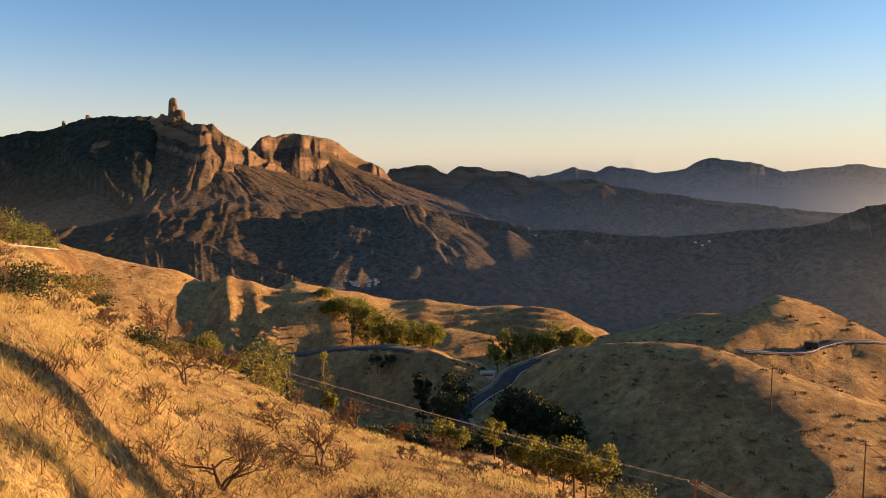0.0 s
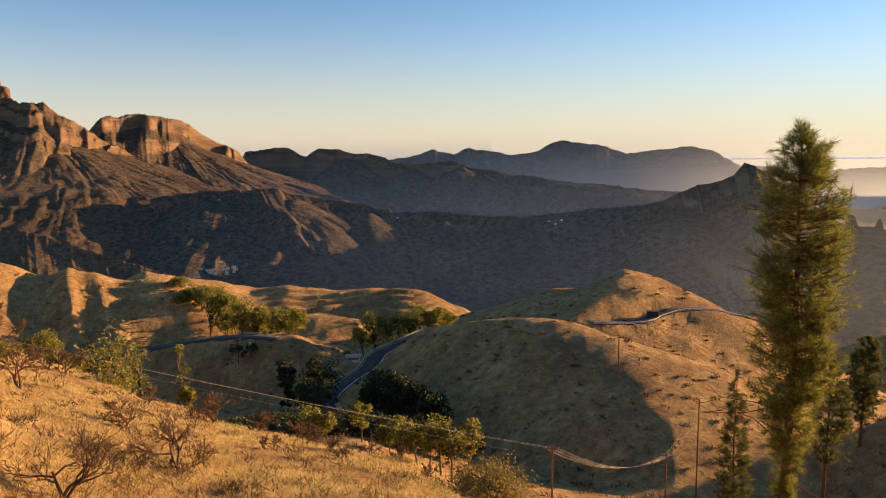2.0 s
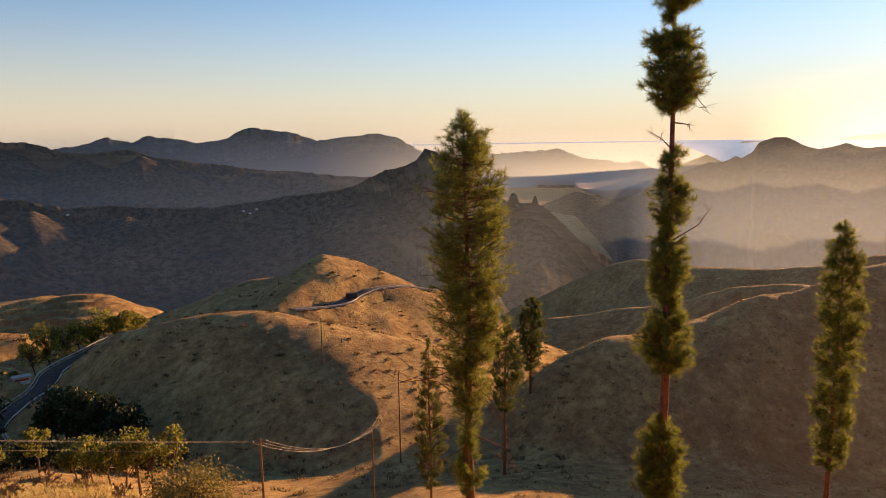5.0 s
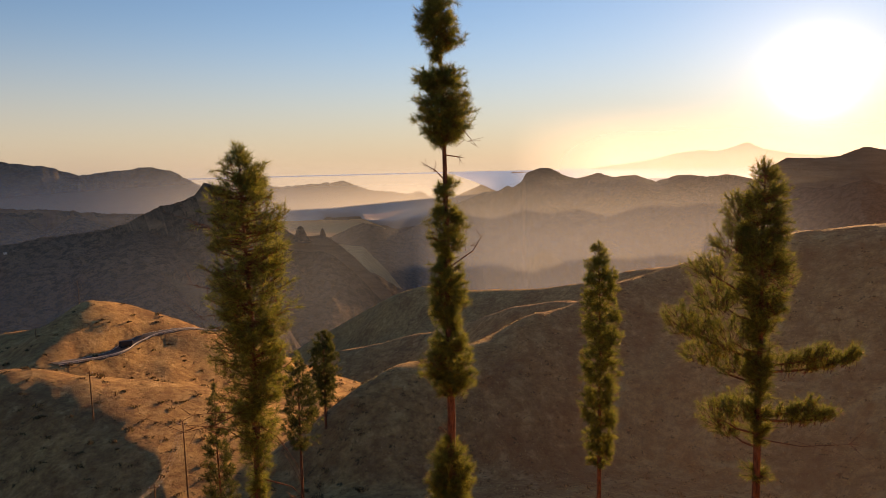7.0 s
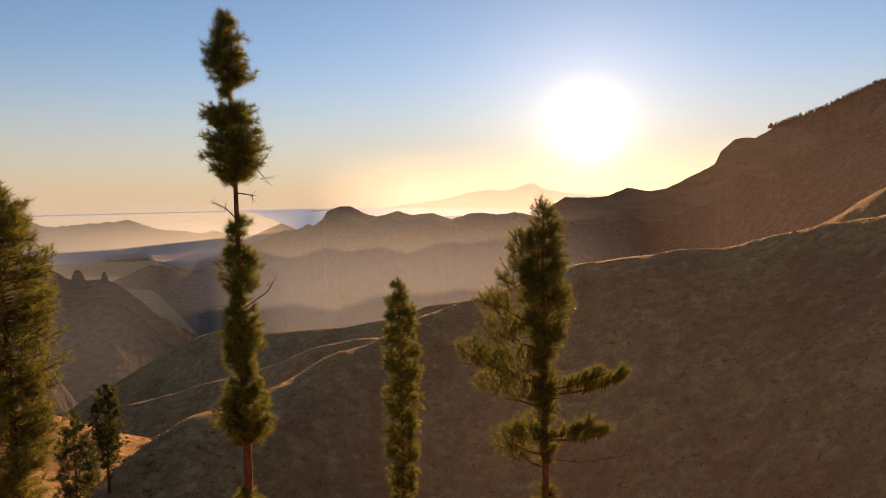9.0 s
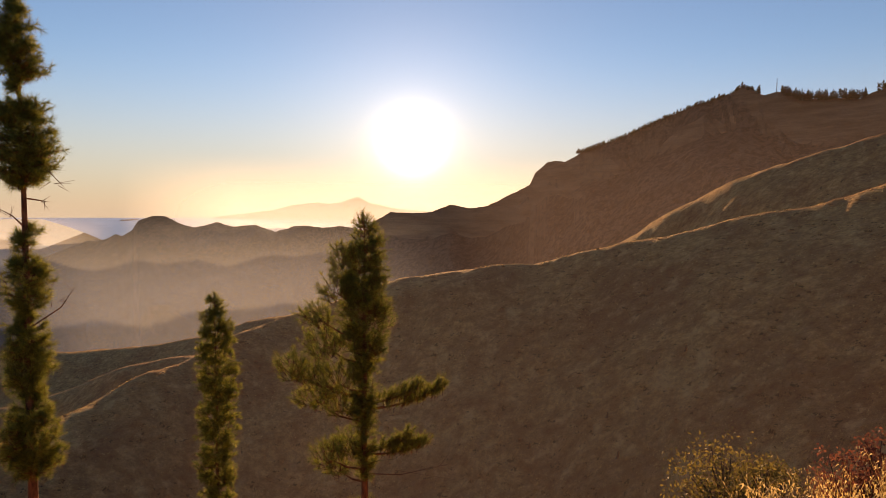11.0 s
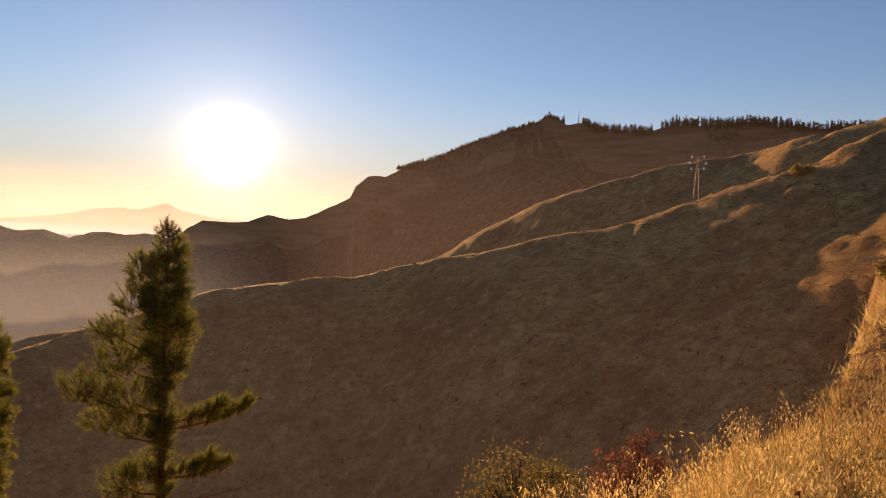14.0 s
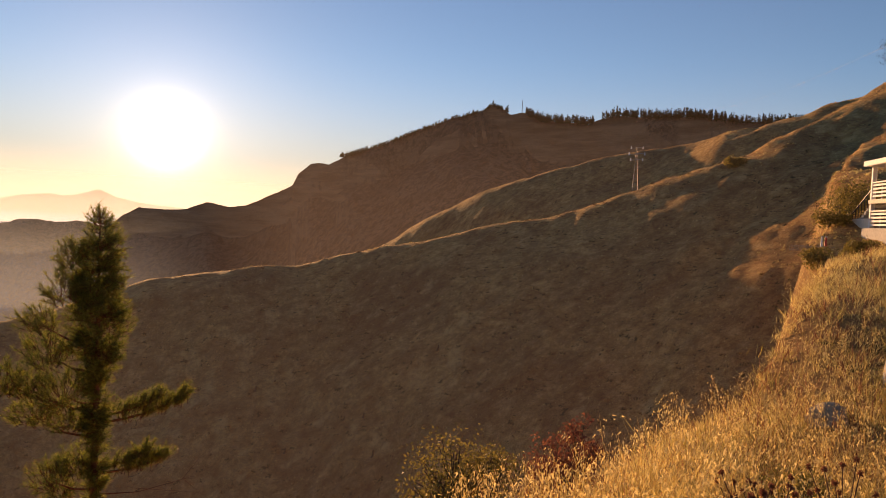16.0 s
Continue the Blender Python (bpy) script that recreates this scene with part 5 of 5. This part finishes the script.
def rod(a, b, thick, thin=None, sides=8):
    """A round bar from a to b, as a bmesh."""
    bm = bmesh.new()
    a, b = Vector(a), Vector(b)
    way = b - a
    m = Matrix.Translation((a + b) / 2) @ way.to_track_quat("Z", "Y").to_matrix().to_4x4()
    bmesh.ops.create_cone(bm, cap_ends=True, segments=sides, radius1=thick, radius2=thin if thin is not None else thick, depth=way.length, matrix=m)
    return bm


def ribbon(name, path, left, right, lift, material, thick=0.0):
    """A strip that follows a path between two offsets from its middle."""
    p = np.stack(path, 1)
    way = np.gradient(p[:, :2], axis=0)
    way /= np.linalg.norm(way, axis=1)[:, None]
    side = np.stack([way[:, 1], -way[:, 0]], 1)
    cols = []
    for off, z in ((left, -thick), (left, 0.0), (right, 0.0), (right, -thick)) if thick else ((left, 0.0), (right, 0.0)):
        cols.append(np.column_stack([p[:, :2] + side * off, p[:, 2] + lift + z]))
    c = np.stack(cols, 1)
    me = grid_mesh(name, c[..., 0], c[..., 1], c[..., 2])
    me.materials.append(material)
    return me


def road(name, path, half, material, label):
    me = ribbon(name, path, -half, half, 0.06, material, 0.5)
    return tagged(new(name, me), label, "road", kind="structure")


road("road", HAIRPIN, 3.1, ASPHALT, "dark asphalt mountain road winding through the gully")
road("road", VALLEY_ROAD, 3.1, ASPHALT, "dark asphalt road along the far side of the gully")
road("road", BEND_ROAD, 3.3, ASPHALT, "asphalt road bending round the sunlit hill")
road("road", FOOT_TRACK, 1.7, CONCRETE, "pale concrete lane at the top of the slope")
for path in (HAIRPIN, BEND_ROAD):
    for off in (-2.85, 2.7):
        me = ribbon("edge_line", path, off, off + 0.15, 0.075, WHITE)
        tagged(new("edge_line", me), "thin white edge line painted on the asphalt", "road marking", kind="structure")


def guard_rail(path, off, label):
    """Posts and a continuous steel beam along one side of a road."""
    p = np.stack(path, 1)
    root = new("guard_rail")
    root.location = p[0]
    tagged(root, label, "guard rail")
    way = np.gradient(p[:, :2], axis=0)
    way /= np.linalg.norm(way, axis=1)[:, None]
    line = np.column_stack([p[:, 0] + way[:, 1] * off, p[:, 1] - way[:, 0] * off, p[:, 2]]) - p[0]
    beam = Soup()
    beam.tube(line + [0, 0, 0.72], np.full(len(line), 0.13), 6)
    ob = new("beam", beam.mesh("beam", RAIL))
    ob.parent = root
    post = None
    for k in range(0, len(line), 4):
        if post is None:
            post = part("post", block(0.12, 0.12, 0.9, (0, 0, -0.1)), RAIL, root)
            post.location = line[k]
        else:
            q = new("post", post.data)
            q.parent, q.location = root, line[k]
    return root


guard_rail(HAIRPIN, -3.3, "galvanised guard rail along the outer edge of the hairpin")
guard_rail(HAIRPIN, 3.3, "galvanised guard rail along the inner edge of the hairpin")
guard_rail(BEND_ROAD, 3.5, "pale guard rail along the bend below the sunlit hill")


# ---- poles and wires ----
def utility_pole(bearing, rng, top, label, tall=None, arms=1):
    foot = height_at(bearing, rng) if tall is None else top - tall
    foot = min(foot, height_at(bearing, rng)) - 0.3
    root = thing("utility_pole", bearing, rng, foot, label, "utility pole", "wooden poles across the valley")
    h = top - foot
    part("shaft", rod((0, 0, 0), (0, 0, h), 0.16, 0.1, 10), POLE_WOOD, root)
    for k in range(arms):
        arm = part("crossarm", block(1.5, 0.09, 0.1, (0, 0, h - 0.5 - 0.7 * k), 0.01), POLE_WOOD, root)
        for x in (-0.65, 0, 0.65):
            part("insulator", rod((x, 0, h - 0.4 - 0.7 * k), (x, 0, h - 0.22 - 0.7 * k), 0.05, 0.035, 8), WHITE, arm)
    return spot(bearing, rng, top)


pole_a = utility_pole(19.93, 70, -28.1, "sunlit reddish wooden utility pole below the grassy brow")
pole_b = utility_pole(29.05, 105, -42.9, "wooden utility pole in the shaded hollow")
pole_c = utility_pole(31.4, 130, -42.9, "leaning wooden utility pole on the sunlit slope")
pole_d = utility_pole(25.2, 172, -42.6, "slender wooden utility pole on the round hill")
pole_e = utility_pole(22.0, 290, -54.6, "slender utility pole beside the bend", arms=0)
pole_f = utility_pole(24.9, 318, ray_height(-7.9, 318), "small pole on the cone hill", arms=0)
pole_g = utility_pole(26.8, 183, ray_height(-16.1, 183), "low thin pole on the sunlit flank", arms=0)


def wire(a, b, sag, label, thick=0.015):
    """A cable that hangs between two places."""
    a, b = np.array(a), np.array(b)
    t = np.linspace(0, 1, 40)[:, None]
    line = a + (b - a) * t
    line[:, 2:] -= sag * 4 * t * (1 - t)
    mid = (a + b) / 2
    s = Soup()
    s.tube(line - mid, np.full(40, thick), 4)
    ob = new("cable", s.mesh("cable", WIRE))
    ob.location = mid
    return tagged(ob, label, "cable", "overhead cables")


WIRE = plain("cable_sheath", (0.45, 0.37, 0.28), 0.5, 0.3, 0.1, 2)
for dx, dz in ((-0.5, -0.3), (0.1, -0.35), (0.0, -1.35)):
    wire(spot(-24, 62, ray_height(-11.0, 62) + dz * 0.5), pole_a + Vector((dx, 0, dz)), 0.35, "thin overhead cable running to the sunlit pole", 0.011)
for dx in (-0.6, 0.0, 0.6):
    wire(pole_a + Vector((dx, 0, -0.4)), pole_b + Vector((dx, 0, -0.4)), 2.0, "slack overhead cable across the hollow")
    wire(pole_b + Vector((dx, 0, -0.4)), pole_c + Vector((dx, 0, -0.4)), 1.4, "slack overhead cable climbing to the slope")


def lattice_pylon(bearing, rng, tall):
    root = thing("pylon", bearing, rng, height_at(bearing, rng) - 0.2, "steel lattice pylon with pale insulators on the hillside crest", "pylon")
    base, head = 0.75, 0.18

    def corner(k, h):
        w = base + (head - base) * h / tall
        return ((-w, -w), (w, -w), (w, w), (-w, w))[k % 4] + (h,)

    for k in range(4):
        part("leg", rod(corner(k, 0), corner(k, tall), 0.07, 0.05, 5), STEEL, root)
    steps = np.linspace(0, tall, 10)
    for i in range(9):
        for k in range(4):
            part("brace", rod(corner(k, steps[i]), corner(k + 1, steps[i + 1]), 0.035, None, 4), STEEL, root)
    for h, w in ((tall - 0.3, 1.6), (tall - 2.0, 2.1), (tall - 3.6, 1.6)):
        arm = part("crossarm", rod((-w, 0, h), (w, 0, h + 0.4), 0.09, None, 6), STEEL, root)
        for x in (-w, w):
            part("insulator", rod((x, 0, h - 0.15), (x, 0, h + 0.65), 0.2, 0.13, 8), WHITE, arm, "pale glass insulator string")
    return root


lattice_pylon(116.35, 207, 12.2)

mast = thing("antenna_mast", 107.32, 1262, 191, "thin radio mast on the mountain summit", "antenna")
part("shaft", rod((0, 0, 0), (0, 0, 23), 0.7, 0.4, 6), STEEL, mast)
part("bracket", rod((-1.2, 0, 15), (1.2, 0, 15), 0.5, None, 6), STEEL, mast)

for k, (b, r) in enumerate([(95.74, 150), (92.43, 120), (97.83, 120), (93.25, 100), (87.17, 172), (96.6, 138), (89.6, 150), (101.5, 160)]):
    root = thing("stump", b, r, height_at(b, r) - 0.15, "dark charred stump on the shaded hillside", "stump", "stumps on the hillside")
    tall = 1.1 + 0.5 * ((k * 0.37) % 1)
    part("trunk", rod((0, 0, 0), (0.1, 0, tall), 0.22, 0.14, 7), GREY_BARK, root)
    part("root_flare", rod((0, 0, 0), (0, 0, 0.3), 0.4, 0.2, 7), GREY_BARK, root)


# ---- things by the road ----
van = thing("van", 27.75, 281.6, height_at(27.75, 281.6) + 0.15, "dark delivery van parked on the sunlit bend", "van")
body = part("body", block(4.6, 2.0, 1.9, (0, 0, 0.45), 0.18), DARK_METAL, van)
part("windscreen", block(0.08, 1.6, 0.7, (2.3, 0, 1.4), 0.02), GLASS_DARK, body)
for x in (-1.5, 1.5):
    for y in (-0.95, 0.95):
        part("wheel", rod((x, y - 0.12, 0.36), (x, y + 0.12, 0.36), 0.36, None, 14), DARK_METAL, van)

hut = thing("roadside_kiosk", 3.5, 230, height_at(3.5, 230) - 0.1, "small white roadside kiosk with a red band by the hairpin", "kiosk")
part("wall", block(4.4, 2.4, 2.3, (0, 0, 0), 0.04), CREAM, hut)
part("roof", block(5.0, 3.0, 0.18, (0, 0, 2.3), 0.03), CONCRETE, hut)
part("panel", block(3.6, 0.08, 0.6, (0, -1.24, 1.3), 0.01), RED, hut, "faded red panel")
part("window", block(1.2, 0.06, 0.7, (-1.2, -1.23, 0.4), 0.01), GLASS_DARK, hut)


# ---- the village in the valley ----
def cottage(bearing, rng, z, sx, sy, sz, flat):
    root = thing("village_house", bearing, rng, z, "small white village house far below in the valley", "house", "village houses")
    part("wall", block(sx, sy, sz, (0, 0, -1.5), 0.05), CREAM, root)
    if flat:
        part("roof", block(sx + 0.4, sy + 0.4, 0.3, (0, 0, sz - 1.5), 0.05), CONCRETE, root)
    else:
        bm = bmesh.new()
        v = [bm.verts.new(c) for c in ((-sx / 2, -sy / 2, sz - 1.5), (sx / 2, -sy / 2, sz - 1.5), (sx / 2, sy / 2, sz - 1.5), (-sx / 2, sy / 2, sz - 1.5), (-sx / 2, 0, sz + 0.6), (sx / 2, 0, sz + 0.6))]
        for f in ((0, 1, 5, 4), (2, 3, 4, 5), (1, 2, 5), (3, 0, 4), (3, 2, 1, 0)):
            bm.faces.new([v[i] for i in f])
        part("roof", bm, TILE, root)
    for x in (-0.28, 0.22):
        part("window", block(0.8, 0.1, 0.9, (x * sx, -sy / 2 - 0.03, 0.2), 0.02), GLASS_DARK, root)


g = np.random.default_rng(5)
for k in range(20):
    b = -9.0 + 4.2 * g.uniform()
    r = 1085 + g.uniform(-30, 40)
    cottage(b, r, ray_height(-9.0 - 0.25 * (r - 1085) / 60 + g.uniform(-0.2, 0.35), r), g.uniform(3.5, 6), g.uniform(3, 5), g.uniform(2.6, 3.4), k % 3 > 0)
for k, (b, el) in enumerate([(7.4, -5.3), (19.6, -5.7), (20.6, -5.6), (20.1, -5.9), (11.6, -7.9)]):
    cottage(b, 1330 if b > -10 else 1800, ray_height(el, 1330 if b > -10 else 1800), 5, 4, 2.8, True)


# ---- the house on the bank ----
def bank_house():
    root = new("house")
    root.matrix_world = Matrix.Translation(spot(132.0, 78, 2.5)) @ pose(0, 0, 0, 0, 0, -202) @ Matrix.Scale(1.85, 4)
    tagged(root, "two-storey cream house with white balconies on the grassy bank", "house")
    deep, wide = 7.0, 9.0
    part("foundation", block(wide + 0.2, deep + 0.4, 1.0, (wide / 2, deep / 2, -1.0), 0.05), CONCRETE, root)
    wall = part("wall", block(wide - 1.2, deep - 1.5, 2.55, (wide / 2 + 0.6, deep / 2 + 0.75, 0), 0.02), CREAM, root)
    wall2 = part("wall", block(wide - 1.2, deep - 1.5, 0.62 + 0.0, (wide / 2 + 0.6, deep / 2 + 0.75, 2.55), 0.02), CREAM, root)
    part("floor_slab", block(wide, deep, 0.22, (wide / 2, deep / 2, 1.22), 0.02), CREAM, root)
    part("roof", block(wide + 0.5, deep + 0.5, 0.28, (wide / 2, deep / 2, 3.1), 0.03), WHITE, root, "flat white roof slab")
    for x in (0.15, 3.0, 6.0, 8.8):
        part("column", block(0.2, 0.2, 3.1, (x, 0.15, 0), 0.02), WHITE, root)
    door = part("door", block(0.9, 0.08, 1.75, (2.2, 1.46, 1.44), 0.01), BROWN_WOOD, wall)
    for x in (4.4, 6.8):
        part("window", block(1.2, 0.08, 1.0, (x, 1.46, 1.75), 0.01), GLASS_DARK, wall)
    for level in (0.0, 1.44):
        rail = part("balcony_rail", block(wide, 0.06, 0.07, (wide / 2, 0.1, level + 0.82), 0.01), WHITE, root, "white slatted balcony rail")
        for h in (0.12, 0.3, 0.48, 0.66):
            part("slat", block(wide, 0.03, 0.1, (wide / 2, 0.1, level + h), 0.01), WHITE, rail)
        for x in np.linspace(0.2, wide - 0.2, 9):
            part("baluster", block(0.05, 0.05, 0.8, (float(x), 0.12, level), 0.01), WHITE, rail)
        end = part("end_rail", block(0.05, 1.6, 0.1, (0.0, 0.9, level + 0.75), 0.01), WHITE, root)
    stair = part("stair", block(0.9, 1.6, 0.18, (-0.5, 1.0, 0.0), 0.02), CONCRETE, root)
    for k in range(8):
        part("step", block(0.3, 1.6, 0.17, (-0.3 - 0.28 * k, 1.0, 1.2 - 0.165 * (k + 1)), 0.01), CONCRETE, stair)
    part("stair_wall", block(2.3, 0.12, 0.5, (-1.2, 0.2, 0.0), 0.02), CREAM, stair)
    hand_bar = part("stair_rail", rod((-2.6, 0.2, 0.75), (-0.1, 0.2, 2.0), 0.04, None, 6), DARK_METAL, stair, "dark metal stair railing")
    for k in range(7):
        x = -2.5 + 0.38 * k
        part("baluster", rod((x, 0.2, 0.1 + 0.165 * k), (x, 0.2, 0.8 + 0.19 * k), 0.02, None, 5), DARK_METAL, stair)


bank_house()


def marker(bearing, rng, tall, colour, label):
    root = thing("marker_post", bearing, rng, height_at(bearing, rng) - 0.1, label, "post")
    part("shaft", rod((0, 0, 0), (0, 0, tall), 0.10, 0.09, 8), colour, root)
    part("cap", rod((0, 0, tall), (0, 0, tall + 0.12), 0.13, 0.09, 8), CONCRETE, root)


marker(129.35, 74, 1.0, WHITE, "short white marker post below the house")
marker(129.6, 74.5, 0.9, RED, "short red marker post below the house")


def low_wall(bearing, rng, long):
    root = thing("low_wall", bearing, rng, height_at(bearing, rng) - 0.2, "low dry-stone wall below the house", "wall")
    gg = np.random.default_rng(9)
    for row in range(2):
        x = -long / 2
        while x < long / 2:
            w = gg.uniform(0.25, 0.5)
            part("stone", block(w * 0.94, 0.4, 0.28, (x + w / 2, gg.uniform(-0.03, 0.03), 0.29 * row), 0.05), STONE, root)
            x += w


low_wall(128.7, 74, 3.6)


def boundary_post(bearing, rng, tall):
    root = thing("boundary_post", bearing, rng, height_at(bearing, rng) - 0.1, "dark tapering concrete boundary post in the grass", "post")
    bm = bmesh.new()
    bmesh.ops.create_cone(bm, cap_ends=True, segments=4, radius1=0.20, radius2=0.11, depth=tall, matrix=Matrix.Translation((0, 0, tall / 2)) @ Matrix.Rotation(0.9, 4, "Z"))
    bmesh.ops.bevel(bm, geom=bm.edges, offset=0.012, segments=1, affect="EDGES")
    part("shaft", bm, CONCRETE, root)


boundary_post(133.1, 14, 0.75)


def field_stone(bearing, rng, size, seed):
    gg = np.random.default_rng(seed)
    bm = bmesh.new()
    bmesh.ops.create_icosphere(bm, subdivisions=3, radius=size)
    for v in bm.verts:
        n = noise.fractal(v.co * 2.2 / size, 0.6, 2.0, 4)
        v.co *= 1 + 0.22 * n
        v.co.z = max(v.co.z * 0.8, -size * 0.5)
        v.co.x *= 1.25
    me = bpy.data.meshes.new("stone")
    bm.to_mesh(me)
    bm.free()
    me.materials.append(STONE)
    ob = new("field_stone", me)
    ob.matrix_world = Matrix.Translation(spot(bearing, rng, height_at(bearing, rng) + size * 0.35)) @ pose(0, 0, 0, 0, 20, 40 * seed)
    return tagged(ob, "pale pointed stone lying in the dry grass", "stone")


field_stone(129.2, 11.5, 0.24, 3)
for k, (b, r, z, wide, mat) in enumerate([(103.6, 8.6, -0.80, 1.15, LEAVES_OLIVE), (105.8, 8.8, -0.95, 0.8, LEAVES_OLIVE), (101.6, 8.3, -1.15, 0.7, LEAVES_OLIVE), (110.6, 9.0, -0.85, 0.7, RUSSET), (112.4, 9.2, -0.65, 0.55, RUSSET), (126.6, 7.0, -0.35, 0.9, LEAVES_OLIVE)]):
    broadleaf("bank_bush", b, r, z, wide, mat, 400 + k, 0.02, 3000, "small golden-green bush at the edge of the bank" if mat == LEAVES_OLIVE else "russet dry shrub at the edge of the bank", "bush", "bushes on the bank", lift=0.02)
for k, (b, r, el, wide) in enumerate([(130.4, 84, 3.2, 5.0), (131.3, 86, 3.4, 5.0), (129.7, 82, 1.6, 3.0), (131.7, 71, 1.4, 2.6), (129.3, 70, 1.5, 3.0), (128.6, 68, 1.2, 2.4), (123.5, 197, 2.4, 5)]):
    broadleaf("broom_bush", b, r, height_at(b, r) + el, wide, LEAVES_OLIVE, 420 + k, 0.05 + 0.001 * r, 1500, "yellowish broom bush on the bank below the house", "bush", "broom bushes near the house", lift=0.02)
for k, (b, r, el, wide) in enumerate([(133.4, 232, 13.6, 8), (134.6, 234, 15.0, 9)]):
    broadleaf("hilltop_tree", b, r, ray_height(el, r), wide, LEAVES_DARK, 440 + k, 0.2, 1200, "dark pine tree on the hilltop skyline", lift=0.2)
wire(spot(136, 112, ray_height(14.5, 112)), spot(121, 320, ray_height(9.0, 320)), 3.0, "faint overhead cable above the hillside", 0.009)


# ---- seed heads and thistles close by ----
OAT = leaf_material("oat_spikelets", [(0.0, (0.60, 0.44, 0.16)), (1.0, (0.88, 0.71, 0.34))], 0.5, 0.7)


def oats():
    """Wild-oat stems with many hanging pale spikelets."""
    gg = np.random.default_rng(31)
    s = Soup()
    for k in range(1100):
        b = gg.uniform(103, 138)
        r = 4.6 * (20.0 / 4.6) ** gg.uniform()
        foot = np.array(spot(b, r, height_at(b, r)))
        tall = gg.uniform(0.35, 0.72) * (1.25 if k % 9 == 0 else 1.0)
        lean = gg.normal(size=2) * 0.22
        t = np.linspace(0, 1, 5)[:, None]
        stem = foot + np.hstack([lean * t ** 2 * tall, t * tall])
        s.tube(stem, np.linspace(0.003, 0.0015, 5), 3)
        n = 20
        h = gg.uniform(0.5, 1.0, n)
        root = foot + np.column_stack([lean[0] * h ** 2 * tall, lean[1] * h ** 2 * tall, h * tall]) + gg.normal(size=(n, 3)) * [0.04, 0.04, 0.012]
        way = unit(gg.normal(size=(n, 3)) * 0.5 + [0, 0, -0.9])
        s.blades(root, way, gg.uniform(0.026, 0.045, n), np.full(n, 0.013), gg)
    me = s.mesh("wild_oats", OAT)
    return tagged(new("wild_oats", me), "wild oats with pale drooping seed heads on the bank", "grass", kind="stuff")


oats()


def thistle(bearing, rng, tall, seed, material, label, heads=9, size=0.028):
    gg = np.random.default_rng(seed)
    root = thing("thistle", bearing, rng, height_at(bearing, rng) - 0.03, label, "thistle", "dry thistles")
    for k in range(heads):
        a = gg.uniform(0, 2 * np.pi)
        out = gg.uniform(0.05, 0.4) * tall
        end = np.array([out * np.cos(a), out * np.sin(a), tall * gg.uniform(0.65, 1.0)])
        s = Soup()
        s.tube([[0, 0, 0], end * [0.3, 0.3, 0.55], end], [0.006, 0.004, 0.003], 4)
        stem = new("stem", s.mesh("stem", DEAD_WOOD))
        stem.parent = root
        h = Soup()
        v = unit(gg.normal(size=(60, 3)) + [0, 0, 0.25])
        h.blades(end + v * size * 0.3, v, np.full(60, size * 1.2), np.full(60, size * 0.55), gg)
        head = new("seed_head", h.mesh("seed_head", material))
        head.parent = stem


for k in range(14):
    thistle(122.6 + 0.8 * k, 4.3 + 1.3 * ((k * 0.618) % 1), 0.55 + 0.3 * ((k * 0.37) % 1), 500 + k, RUSSET, "dry dark-red thistle heads among golden grass", 12, 0.018)
for k in range(12):
    thistle(-34.5 + 0.95 * k, 6.2 + 2.4 * ((k * 0.618) % 1), 0.55 + 0.2 * ((k * 0.37) % 1), 530 + k, STRAW, "dry umbrella-shaped weed heads above the grass", 6, 0.035)
